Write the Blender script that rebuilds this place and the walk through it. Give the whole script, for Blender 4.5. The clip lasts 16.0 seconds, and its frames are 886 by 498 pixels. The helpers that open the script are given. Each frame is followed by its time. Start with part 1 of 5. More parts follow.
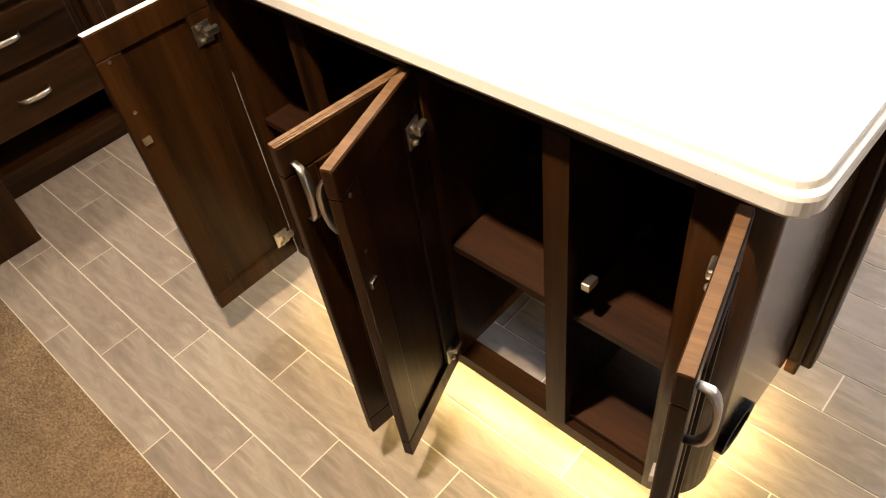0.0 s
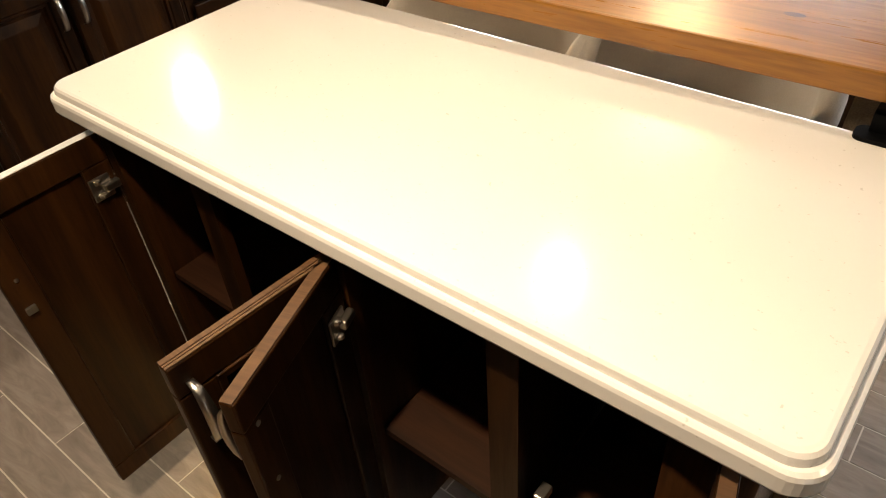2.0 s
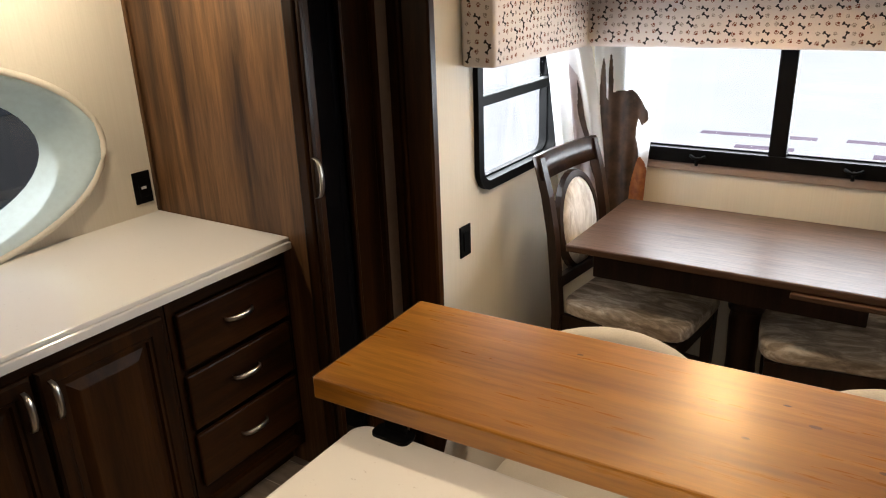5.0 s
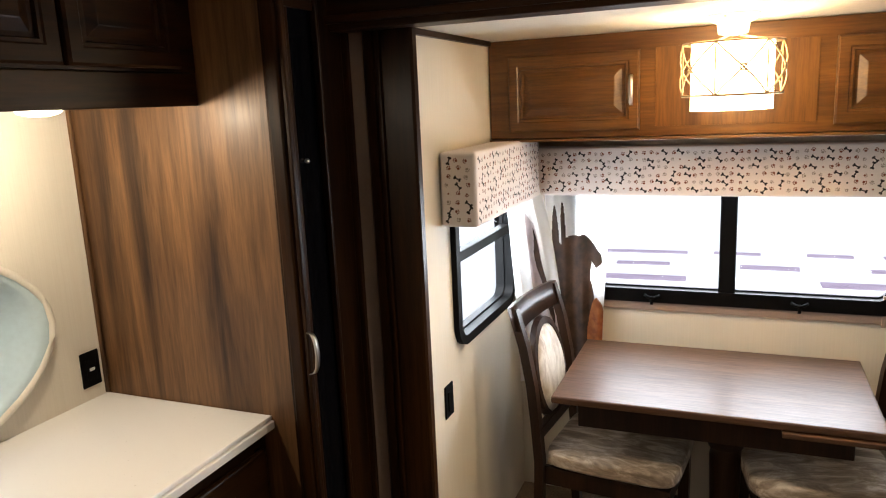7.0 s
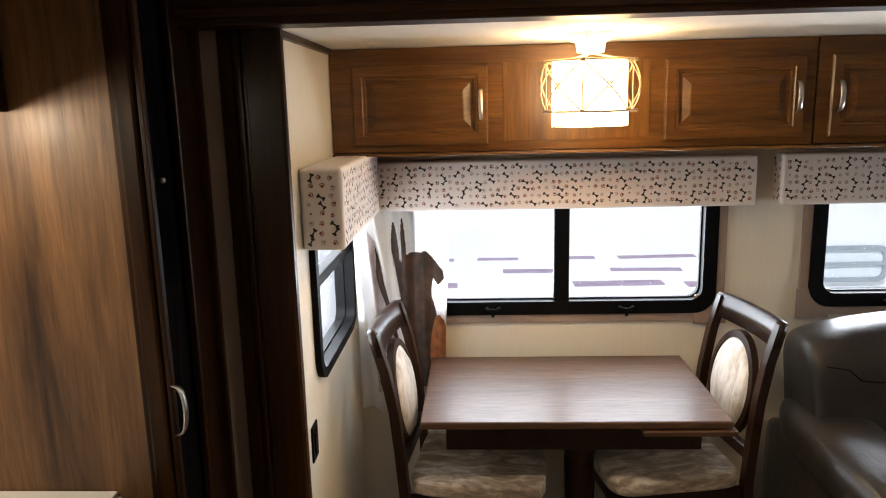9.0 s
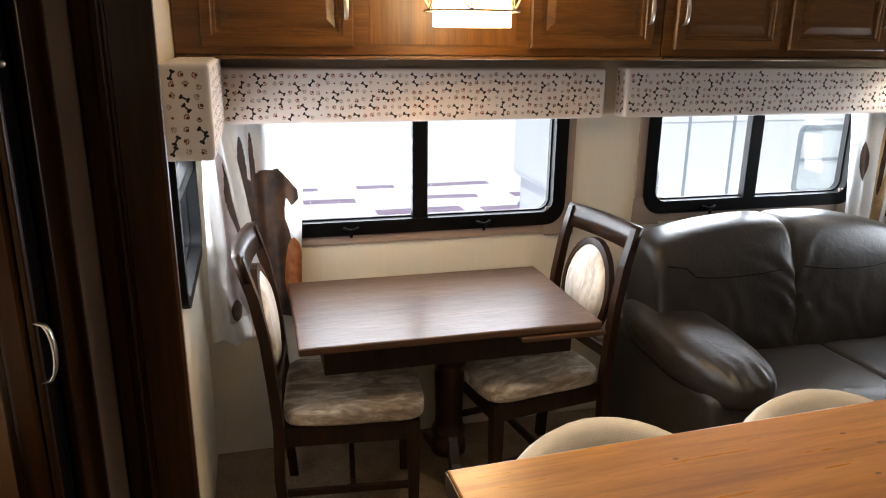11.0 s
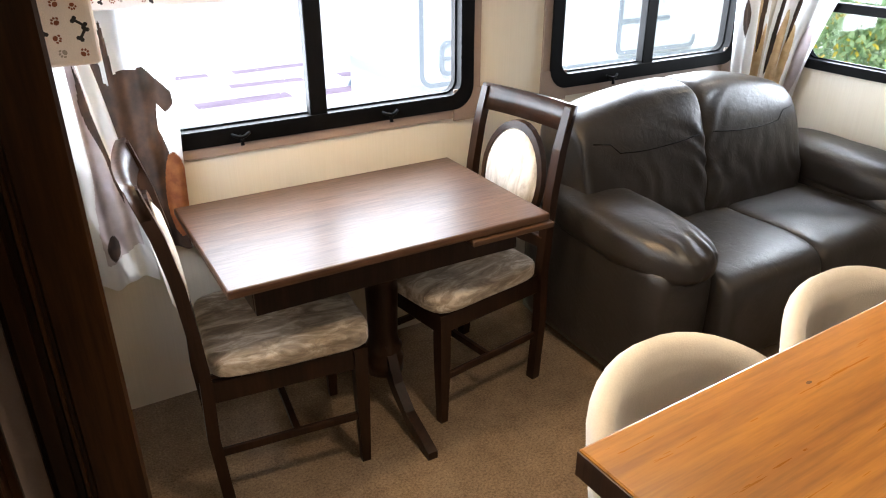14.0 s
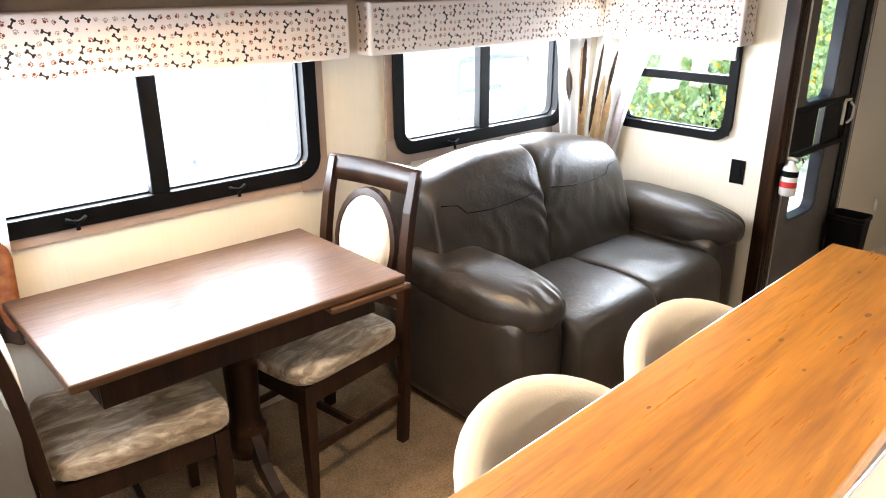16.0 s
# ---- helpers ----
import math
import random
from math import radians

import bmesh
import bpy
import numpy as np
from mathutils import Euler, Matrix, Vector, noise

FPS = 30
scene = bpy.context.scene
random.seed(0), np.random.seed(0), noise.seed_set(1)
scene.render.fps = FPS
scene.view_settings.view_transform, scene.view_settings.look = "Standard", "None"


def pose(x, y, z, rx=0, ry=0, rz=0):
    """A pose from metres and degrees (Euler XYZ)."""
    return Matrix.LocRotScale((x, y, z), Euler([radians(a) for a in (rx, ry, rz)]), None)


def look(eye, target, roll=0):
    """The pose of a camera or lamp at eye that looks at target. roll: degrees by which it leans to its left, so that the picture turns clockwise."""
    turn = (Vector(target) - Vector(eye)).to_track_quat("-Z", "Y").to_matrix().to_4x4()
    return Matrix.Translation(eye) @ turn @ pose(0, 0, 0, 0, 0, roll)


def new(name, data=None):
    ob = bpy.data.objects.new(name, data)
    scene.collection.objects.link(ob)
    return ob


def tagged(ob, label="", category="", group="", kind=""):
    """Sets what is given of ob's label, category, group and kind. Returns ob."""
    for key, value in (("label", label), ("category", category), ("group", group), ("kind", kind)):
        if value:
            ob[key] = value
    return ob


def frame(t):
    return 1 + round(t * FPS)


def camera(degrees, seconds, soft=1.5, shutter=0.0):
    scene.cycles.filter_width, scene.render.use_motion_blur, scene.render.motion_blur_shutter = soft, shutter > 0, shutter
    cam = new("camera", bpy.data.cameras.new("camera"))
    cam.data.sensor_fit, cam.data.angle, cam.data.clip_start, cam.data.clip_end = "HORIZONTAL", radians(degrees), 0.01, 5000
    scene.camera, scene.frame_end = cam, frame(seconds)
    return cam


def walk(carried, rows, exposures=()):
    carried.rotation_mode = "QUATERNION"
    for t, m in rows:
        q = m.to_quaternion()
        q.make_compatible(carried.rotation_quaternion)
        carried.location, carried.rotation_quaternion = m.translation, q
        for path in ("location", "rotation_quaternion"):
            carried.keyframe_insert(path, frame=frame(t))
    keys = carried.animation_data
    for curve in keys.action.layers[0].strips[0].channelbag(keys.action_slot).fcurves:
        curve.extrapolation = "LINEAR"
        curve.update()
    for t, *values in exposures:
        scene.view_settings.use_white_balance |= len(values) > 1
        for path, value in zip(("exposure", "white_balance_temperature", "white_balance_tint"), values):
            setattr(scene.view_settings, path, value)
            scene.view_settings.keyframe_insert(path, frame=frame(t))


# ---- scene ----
cam = camera(62.9, 16.0, soft=1.1)
PATH = [
    (0, (1.916, -3.263, 1.446), (0.864, -2.341, 0.017), -9.1),
    (0.5, (1.902, -3.24, 1.437), (0.848, -2.304, 0.018), -8.2),
    (1, (1.88, -3.2, 1.44), (0.821, -2.215, 0.059), -7.4),
    (1.5, (1.834, -3.137, 1.455), (0.801, -2.092, 0.098), -6.3),
    (2, (1.778, -3.083, 1.472), (0.769, -1.941, 0.176), -4.7),
    (2.5, (1.707, -3.042, 1.483), (0.722, -1.831, 0.232), -3.0),
    (3, (1.644, -3.005, 1.499), (0.641, -1.715, 0.346), -2.2),
    (3.5, (1.577, -2.975, 1.511), (0.562, -1.6, 0.473), -1.3),
    (4, (1.452, -2.924, 1.555), (0.4, -1.484, 0.65), -1.8),
    (4.5, (1.337, -2.89, 1.584), (0.288, -1.381, 0.794), -2.0),
    (7, (0.889, -2.976, 1.743), (0.131, -1.168, 1.347), -2.6),
    (7.5, (0.765, -2.941, 1.736), (0.196, -1.052, 1.404), -2.4),
    (8, (0.644, -2.922, 1.745), (0.229, -0.994, 1.412), -2.7),
    (8.5, (0.582, -2.911, 1.755), (0.291, -0.964, 1.403), -2.5),
    (9, (0.507, -2.9, 1.753), (0.411, -0.94, 1.367), -1.4),
    (11.5, (0.158, -2.681, 1.652), (0.737, -0.876, 1.016), 0.6),
    (12, (0.108, -2.594, 1.655), (0.759, -0.841, 0.947), 0.4),
    (12.5, (0.098, -2.548, 1.637), (0.783, -0.825, 0.887), 0.1),
    (13, (0.071, -2.488, 1.635), (0.795, -0.807, 0.827), 0.4),
    (13.5, (0.035, -2.401, 1.629), (0.835, -0.771, 0.791), 0.7),
    (14, (-0.009, -2.334, 1.622), (0.893, -0.775, 0.753), -0.1),
    (14.5, (-0.047, -2.284, 1.619), (0.989, -0.812, 0.746), -1.4),
    (15, (-0.03, -2.285, 1.611), (1.129, -0.88, 0.785), -0.9),
    (15.5, (-0.033, -2.299, 1.62), (1.208, -0.928, 0.857), 0.2),
    (16, (-0.016, -2.366, 1.624), (1.238, -0.973, 0.926), -0.2),
]
walk(cam, [(t, look(eye, target, roll)) for t, eye, target, roll in PATH],
     [(0, 1.25, 6150, 10), (1.0, 1.1, 6150, 10), (1.5, 0.8, 6150, 10), (2.0, 0.2, 6300, 10), (2.5, -0.25, 6650, 10), (3.0, -0.5, 6650, 10), (3.6, -0.92, 6650, 10), (4.0, -1.0, 6400, 10), (4.5, -0.65, 6250, 10), (7.0, 0.0, 6050, 10),
      (9.0, -0.27, 6100, 10), (11.5, -0.2, 6050, 10), (13.0, -0.05, 5900, 10), (14.5, 0.75, 5900, 10), (16.0, 1.22, 5950, 10)])

# ---- world and light ----
world = bpy.data.worlds.new("sky_world")
scene.world = world
world.use_nodes = True
wn = world.node_tree.nodes
sky = wn.new("ShaderNodeTexSky")
sky.sky_type = "NISHITA"
sky.sun_disc = False
sky.sun_elevation, sky.sun_rotation = radians(58), radians(210)
wn["Background"].inputs["Strength"].default_value = 0.15
world.node_tree.links.new(sky.outputs["Color"], wn["Background"].inputs["Color"])


def lamp(name, kind, matrix, energy, colour, size=0.1, size_y=None, label=""):
    data = bpy.data.lights.new(name, kind)
    data.energy, data.color = energy, colour
    if kind == "AREA":
        data.size = size
        if size_y:
            data.shape, data.size_y = "RECTANGLE", size_y
    elif kind == "SUN":
        data.angle = size
    else:
        data.shadow_soft_size = size
    ob = new(name, data)
    ob.matrix_world = matrix
    return ob


def downlight(x, y, z, energy, colour, cone):
    ob = lamp("ceiling_bulb", "SPOT", look((x, y, z), (x, y, 0)), energy, colour, 0.035)
    ob.data.spot_size, ob.data.spot_blend = radians(cone), 0.9


WARM = (1.0, 0.77, 0.51)
sun = lamp("sun", "SUN", look((-4.5, -7.7, 14), (0, 0, 0)), 5.0, (1.0, 0.96, 0.9), radians(0.5))
# daylight through the slide's windows
lamp("window_daylight", "AREA", look((0.85, 0.10, 1.16), (0.85, -2, 0.7)), 27, (0.95, 0.98, 1.0), 1.2, 0.42)
lamp("window_daylight", "AREA", look((2.4, 0.10, 1.16), (2.4, -2, 0.7)), 27, (0.95, 0.98, 1.0), 1.0, 0.42)
lamp("window_daylight", "AREA", look((-0.06, -0.45, 1.14), (2, -0.5, 0.8)), 14, (0.95, 0.98, 1.0), 0.6, 0.42)
lamp("window_daylight", "AREA", look((3.30, -0.5, 1.14), (1, -0.7, 0.8)), 12, (0.95, 0.98, 1.0), 0.5, 0.42)
# lamps of the room
downlight(0.88, -1.48, 2.125, 58, WARM, 120)
downlight(1.30, -3.08, 2.125, 122, WARM, 125)
downlight(3.2, -2.2, 2.125, 45, WARM, 125)
for y_ in (-1.72, -2.66):
    lamp("puck_bulb", "POINT", pose(-0.66, y_, 1.742), 17, (1.0, 0.82, 0.58), 0.045)
lamp("dinette_bulb", "POINT", pose(0.85, -0.66, 1.80), 19, (1.0, 0.70, 0.38), 0.06)
downlight(2.95, -0.24, 1.545, 5, (1.0, 0.88, 0.70), 165)



# ---- materials ----
def material(name, base=(0.5, 0.5, 0.5), rough=0.5, metal=0.0, **more):
    m = bpy.data.materials.new(name)
    m.use_nodes = True
    b = m.node_tree.nodes["Principled BSDF"]
    b.inputs["Base Color"].default_value = (*base, 1)
    b.inputs["Roughness"].default_value = rough
    b.inputs["Metallic"].default_value = metal
    for key, value in more.items():
        b.inputs[key.replace("_", " ")].default_value = value
    return m


def nodes_of(m):
    t = m.node_tree
    return t.nodes, t.links, t.nodes["Principled BSDF"]


def coords(m, scale, rot=(0, 0, 0)):
    n, l, b = nodes_of(m)
    tc = n.new("ShaderNodeTexCoord")
    mp = n.new("ShaderNodeMapping")
    mp.inputs["Scale"].default_value = scale
    mp.inputs["Rotation"].default_value = rot
    l.new(tc.outputs["Object"], mp.inputs["Vector"])
    return mp.outputs["Vector"]


def noise_tex(m, vec, scale, detail=4.0, rough=0.55, distort=0.0):
    n, l, b = nodes_of(m)
    t = n.new("ShaderNodeTexNoise")
    t.inputs["Scale"].default_value, t.inputs["Detail"].default_value = scale, detail
    t.inputs["Roughness"].default_value, t.inputs["Distortion"].default_value = rough, distort
    l.new(vec, t.inputs["Vector"])
    return t.outputs["Fac"]


def ramp(m, fac, stops):
    n, l, b = nodes_of(m)
    r = n.new("ShaderNodeValToRGB")
    e = r.color_ramp.elements
    while len(e) < len(stops):
        e.new(0.5)
    for i, (p, c) in enumerate(stops):
        e[i].position = p
        e[i].color = (*c, 1) if len(c) == 3 else (c[0], c[0], c[0], 1)
    l.new(fac, r.inputs["Fac"])
    return r.outputs["Color"]


def mix(m, a, b, fac, blend="MIX"):
    n, l, _ = nodes_of(m)
    x = n.new("ShaderNodeMix")
    x.data_type, x.blend_type = "RGBA", blend
    for sock, v in ((x.inputs["Factor"], fac), (x.inputs["A"], a), (x.inputs["B"], b)):
        if isinstance(v, (int, float)):
            sock.default_value = v
        elif isinstance(v, tuple):
            sock.default_value = (*v, 1)
        else:
            l.new(v, sock)
    return x.outputs["Result"]


def bump(m, height, strength, dist=0.002):
    n, l, b = nodes_of(m)
    x = n.new("ShaderNodeBump")
    x.inputs["Strength"].default_value, x.inputs["Distance"].default_value = strength, dist
    l.new(height, x.inputs["Height"])
    l.new(x.outputs["Normal"], b.inputs["Normal"])


def wood(name, dark, light, axis="z", rough=0.35, size=1.0, streak=14.0, variety=0.25, coat=0.15, gloss=0.5):
    """Stained wood with grain along one axis, pores and a tone of its own for each piece."""
    m = material(name, light, rough)
    n, l, b = nodes_of(m)
    k = {"x": (0.6, 9, 9), "y": (9, 0.6, 9), "z": (9, 9, 0.6)}[axis]
    v = coords(m, tuple(c * size for c in k))
    figure = noise_tex(m, v, 1.6, 5, 0.6, 0.6)
    fine = noise_tex(m, v, streak, 3, 0.7)
    col = ramp(m, figure, [(0.30, dark), (0.52, tuple((d + c) / 2 for d, c in zip(dark, light))), (0.72, light)])
    col = mix(m, col, ramp(m, fine, [(0.35, (0.45, 0.42, 0.4)), (0.6, (1.0, 1.0, 1.0))]), 0.55, "MULTIPLY")
    info = n.new("ShaderNodeObjectInfo")
    tone = ramp(m, info.outputs["Random"], [(0.0, (1 - variety,)), (1.0, (1.0,))])
    col = mix(m, col, tone, 1.0, "MULTIPLY")
    l.new(col, b.inputs["Base Color"])
    l.new(ramp(m, fine, [(0.3, (rough + 0.07,)), (0.7, (rough - 0.04,))]), b.inputs["Roughness"])
    b.inputs["Coat Weight"].default_value, b.inputs["Coat Roughness"].default_value = coat, 0.22
    b.inputs["Specular IOR Level"].default_value = gloss
    bump(m, fine, 0.15, 0.001)
    return m


def mottled(name, a, b2, rough, scale, strength=0.2, fine=60, dist=0.002, **more):
    m = material(name, a, rough, **more)
    n, l, b = nodes_of(m)
    v = coords(m, (1, 1, 1))
    big, small = noise_tex(m, v, scale, 4), noise_tex(m, v, fine, 3)
    col = ramp(m, big, [(0.35, a), (0.65, b2)])
    col = mix(m, col, ramp(m, small, [(0.3, (0.86, 0.86, 0.86)), (0.7, (1.0, 1.0, 1.0))]), 0.6, "MULTIPLY")
    l.new(col, b.inputs["Base Color"])
    bump(m, small, strength, dist)
    return m


CHERRY_Z = wood("cherry_upright_grain", (0.0070, 0.0027, 0.0009), (0.055, 0.0210, 0.0052), "z", coat=0.03, gloss=0.13)
CHERRY_X = wood("cherry_grain_along_x", (0.0070, 0.0027, 0.0009), (0.055, 0.0210, 0.0052), "x", coat=0.03, gloss=0.13)
CHERRY_Y = wood("cherry_grain_along_y", (0.0070, 0.0027, 0.0009), (0.055, 0.0210, 0.0052), "y", coat=0.03, gloss=0.13)
MAPLE_Z = wood("warm_maple_upright_grain", (0.085, 0.030, 0.006), (0.25, 0.112, 0.022), "z", 0.33)
MAPLE_X = wood("warm_maple_grain_along_x", (0.10, 0.037, 0.007), (0.27, 0.122, 0.024), "x", 0.33)
PANEL = wood("walnut_panel", (0.030, 0.0130, 0.0052), (0.24, 0.120, 0.046), "z", 0.44, 0.9, 9, 0.1, 0.06, gloss=0.35)
RAW = wood("raw_shelf_wood", (0.008, 0.0032, 0.0014), (0.060, 0.022, 0.008), "x", 0.5, 0.8, gloss=0.2)
BAR = wood("golden_pine", (0.185, 0.065, 0.0055), (0.51, 0.224, 0.026), "x", 0.30, 0.5, 18, 0.1, 0.28)
BAR_END = wood("dark_pine_end", (0.020, 0.007, 0.002), (0.070, 0.024, 0.005), "z", 0.5, 1.5)
END_PANEL = wood("glossy_cherry_laminate", (0.0070, 0.0027, 0.0009), (0.055, 0.0210, 0.0052), "z", 0.20, coat=0.4, gloss=0.4)
TABLE = wood("walnut_tabletop", (0.060, 0.0285, 0.0140), (0.116, 0.0575, 0.0290), "x", 0.44, 0.7, 22, 0.1, 0.10, gloss=0.35)
CHAIRWOOD = wood("dark_chair_wood", (0.012, 0.0055, 0.0030), (0.040, 0.0175, 0.0085), "z", 0.32, coat=0.06, gloss=0.24)
EDGE = wood("door_edge_wood", (0.075, 0.036, 0.015), (0.19, 0.100, 0.043), "y", 0.45)
WALLPAPER = mottled("linen_wallpaper", (0.66, 0.60, 0.49), (0.72, 0.66, 0.55), 0.7, 2.5, 0.2, 90)
n_, l_, b_ = nodes_of(WALLPAPER)
strip = noise_tex(WALLPAPER, coords(WALLPAPER, (60, 60, 1.2)), 3.0, 3)
l_.new(mix(WALLPAPER, (0.67, 0.61, 0.50), (0.71, 0.65, 0.54), ramp(WALLPAPER, strip, [(0.3, (0.0,)), (0.7, (1.0,))])), b_.inputs["Base Color"])
CEILING = mottled("ceiling_panel", (0.74, 0.70, 0.62), (0.78, 0.74, 0.66), 0.65, 3, 0.1, 120)
TRIM_BEIGE = mottled("beige_window_trim", (0.27, 0.20, 0.16), (0.31, 0.235, 0.19), 0.6, 5, 0.2, 200)
QUARTZ = mottled("white_quartz", (0.80, 0.77, 0.72), (0.84, 0.81, 0.765), 0.13, 6, 0.0, 150)
n_, l_, b_ = nodes_of(QUARTZ)
speck = noise_tex(QUARTZ, coords(QUARTZ, (1, 1, 1)), 130, 2, 0.5)
l_.new(mix(QUARTZ, (0.83, 0.80, 0.755), (0.50, 0.45, 0.40), ramp(QUARTZ, speck, [(0.70, (0.0,)), (0.77, (0.5,))])), b_.inputs["Base Color"])
PLANK = mottled("vinyl_plank", (0.23, 0.175, 0.135), (0.33, 0.265, 0.215), 0.42, 3, 0.1, 60)
n_, l_, b_ = nodes_of(PLANK)
v_ = coords(PLANK, (2.0, 9, 9))
grain = noise_tex(PLANK, v_, 3.0, 6, 0.65, 1.2)
info_ = n_.new("ShaderNodeObjectInfo")
tone_ = ramp(PLANK, info_.outputs["Random"], [(0, (0.78, 0.77, 0.76)), (1, (1.0, 1.0, 1.0))])
l_.new(mix(PLANK, ramp(PLANK, grain, [(0.3, (0.19, 0.150, 0.124)), (0.6, (0.305, 0.255, 0.218)), (0.8, (0.36, 0.31, 0.27))]), tone_, 1.0, "MULTIPLY"), b_.inputs["Base Color"])
GROUT = mottled("pale_floor_joint", (0.56, 0.50, 0.43), (0.64, 0.58, 0.51), 0.7, 6, 0.1, 80)
CARPET = mottled("tan_carpet", (0.20, 0.135, 0.082), (0.30, 0.21, 0.135), 0.95, 7, 1.0, 170, 0.008)
n_, l_, b_ = nodes_of(CARPET)
v_ = coords(CARPET, (1, 1, 1))
c1 = ramp(CARPET, noise_tex(CARPET, v_, 130, 4, 0.7), [(0.34, (0.135, 0.087, 0.049)), (0.5, (0.215, 0.144, 0.084)), (0.68, (0.31, 0.218, 0.133))])
l_.new(mix(CARPET, c1, ramp(CARPET, noise_tex(CARPET, v_, 9, 5, 0.7), [(0.35, (0.74, 0.72, 0.70)), (0.62, (1.0, 1.0, 1.0))]), 1.0, "MULTIPLY"), b_.inputs["Base Color"])
BLACK = mottled("black_plastic", (0.002, 0.002, 0.0022), (0.004, 0.004, 0.0042), 0.5, 8, 0.05, 300, Specular_IOR_Level=0.08)
BLACKGLASS = material("dark_door_glass", (0.004, 0.004, 0.005), 0.06)
NICKEL = mottled("brushed_nickel", (0.62, 0.58, 0.52), (0.70, 0.66, 0.60), 0.28, 20, 0.05, 400, Metallic=1.0)
LEATHER = mottled("grey_brown_leather", (0.021, 0.017, 0.014), (0.034, 0.028, 0.0235), 0.37, 4, 0.5, 210, 0.0012)
n_, l_, b_ = nodes_of(LEATHER)
v_ = coords(LEATHER, (1, 1, 1))
fold = noise_tex(LEATHER, coords(LEATHER, (16, 13, 15)), 1.2, 6, 0.62, 1.6)
pore = noise_tex(LEATHER, v_, 260, 2)
add_ = n_.new("ShaderNodeMath")
add_.operation = "MULTIPLY_ADD"
add_.inputs[1].default_value = 0.08
l_.new(pore, add_.inputs[0])
l_.new(fold, add_.inputs[2])
bump(LEATHER, add_.outputs[0], 0.22, 0.009)
VELVET = mottled("cream_velvet", (0.47, 0.42, 0.35), (0.55, 0.50, 0.42), 0.85, 6, 0.3, 300, Sheen_Weight=0.4)
DAMASK = material("crushed_damask", (0.3, 0.25, 0.19), 0.6, Sheen_Weight=0.3)
n_, l_, b_ = nodes_of(DAMASK)
v_ = coords(DAMASK, (9, 26, 26))
blot = noise_tex(DAMASK, v_, 1.0, 5, 0.65, 0.8)
l_.new(ramp(DAMASK, blot, [(0.36, (0.17, 0.125, 0.085)), (0.5, (0.32, 0.25, 0.18)), (0.64, (0.58, 0.50, 0.40))]), b_.inputs["Base Color"])
l_.new(ramp(DAMASK, blot, [(0.4, (0.7,)), (0.62, (0.38,))]), b_.inputs["Roughness"])
bump(DAMASK, blot, 0.4, 0.004)
VALANCE = mottled("valance_cotton", (0.74, 0.67, 0.63), (0.79, 0.72, 0.68), 0.85, 4, 0.3, 500)
PRINT_BLACK = material("black_print", (0.02, 0.016, 0.015), 0.85)
PRINT_BROWN = material("brown_print", (0.20, 0.06, 0.025), 0.85)
PRINT_GREY = material("grey_print", (0.34, 0.29, 0.25), 0.85)
SHEER = mottled("white_curtain", (0.86, 0.86, 0.86), (0.89, 0.89, 0.89), 0.85, 5, 0.2, 300, Transmission_Weight=0.0)
n_, l_, b_ = nodes_of(SHEER)
tr_ = n_.new("ShaderNodeBsdfTranslucent")
tr_.inputs["Color"].default_value = (0.9, 0.9, 0.9, 1)
ms_ = n_.new("ShaderNodeMixShader")
ms_.inputs["Fac"].default_value = 0.75
l_.new(b_.outputs[0], ms_.inputs[1])
l_.new(tr_.outputs[0], ms_.inputs[2])
l_.new(ms_.outputs[0], n_["Material Output"].inputs["Surface"])
CURTAIN_BROWN = mottled("brown_curtain_print", (0.014, 0.0075, 0.005), (0.060, 0.030, 0.017), 0.85, 16, 0.1, 200)
CURTAIN_RUST = mottled("rust_curtain_print", (0.20, 0.06, 0.02), (0.42, 0.16, 0.05), 0.85, 30, 0.1, 200)
CURTAIN_GREY = mottled("grey_brown_curtain_print", (0.30, 0.25, 0.25), (0.62, 0.57, 0.58), 0.85, 16, 0.1, 200)
CURTAIN_TAN = mottled("tan_curtain_print", (0.35, 0.22, 0.10), (0.62, 0.48, 0.28), 0.85, 25, 0.1, 200)
for m_, k_, c_ in ((CURTAIN_GREY, 0.55, (0.66, 0.60, 0.61)), (CURTAIN_TAN, 0.4, (0.60, 0.45, 0.26)), (CURTAIN_RUST, 0.3, (0.42, 0.16, 0.05))):
    n_, l_, b_ = nodes_of(m_)
    tr_ = n_.new("ShaderNodeBsdfTranslucent")
    tr_.inputs["Color"].default_value = (*c_, 1)
    ms_ = n_.new("ShaderNodeMixShader")
    ms_.inputs["Fac"].default_value = k_
    l_.new(b_.outputs[0], ms_.inputs[1])
    l_.new(tr_.outputs[0], ms_.inputs[2])
    l_.new(ms_.outputs[0], n_["Material Output"].inputs["Surface"])
GLASS = material("window_glass", (1, 1, 1), 0.0, Transmission_Weight=1.0, IOR=1.45)
n_, l_, b_ = nodes_of(GLASS)
thin = n_.new("ShaderNodeBsdfTransparent")
gl_ = n_.new("ShaderNodeBsdfGlossy")
gl_.inputs["Roughness"].default_value = 0.02
lw_ = n_.new("ShaderNodeLayerWeight")
lw_.inputs["Blend"].default_value = 0.5
pw_ = n_.new("ShaderNodeMath")
pw_.operation = "POWER"
pw_.inputs[1].default_value = 4.0
fr_ = n_.new("ShaderNodeMath")
fr_.operation = "MULTIPLY_ADD"
fr_.inputs[1].default_value, fr_.inputs[2].default_value = 0.4, 0.03
l_.new(lw_.outputs["Facing"], pw_.inputs[0])
l_.new(pw_.outputs[0], fr_.inputs[0])
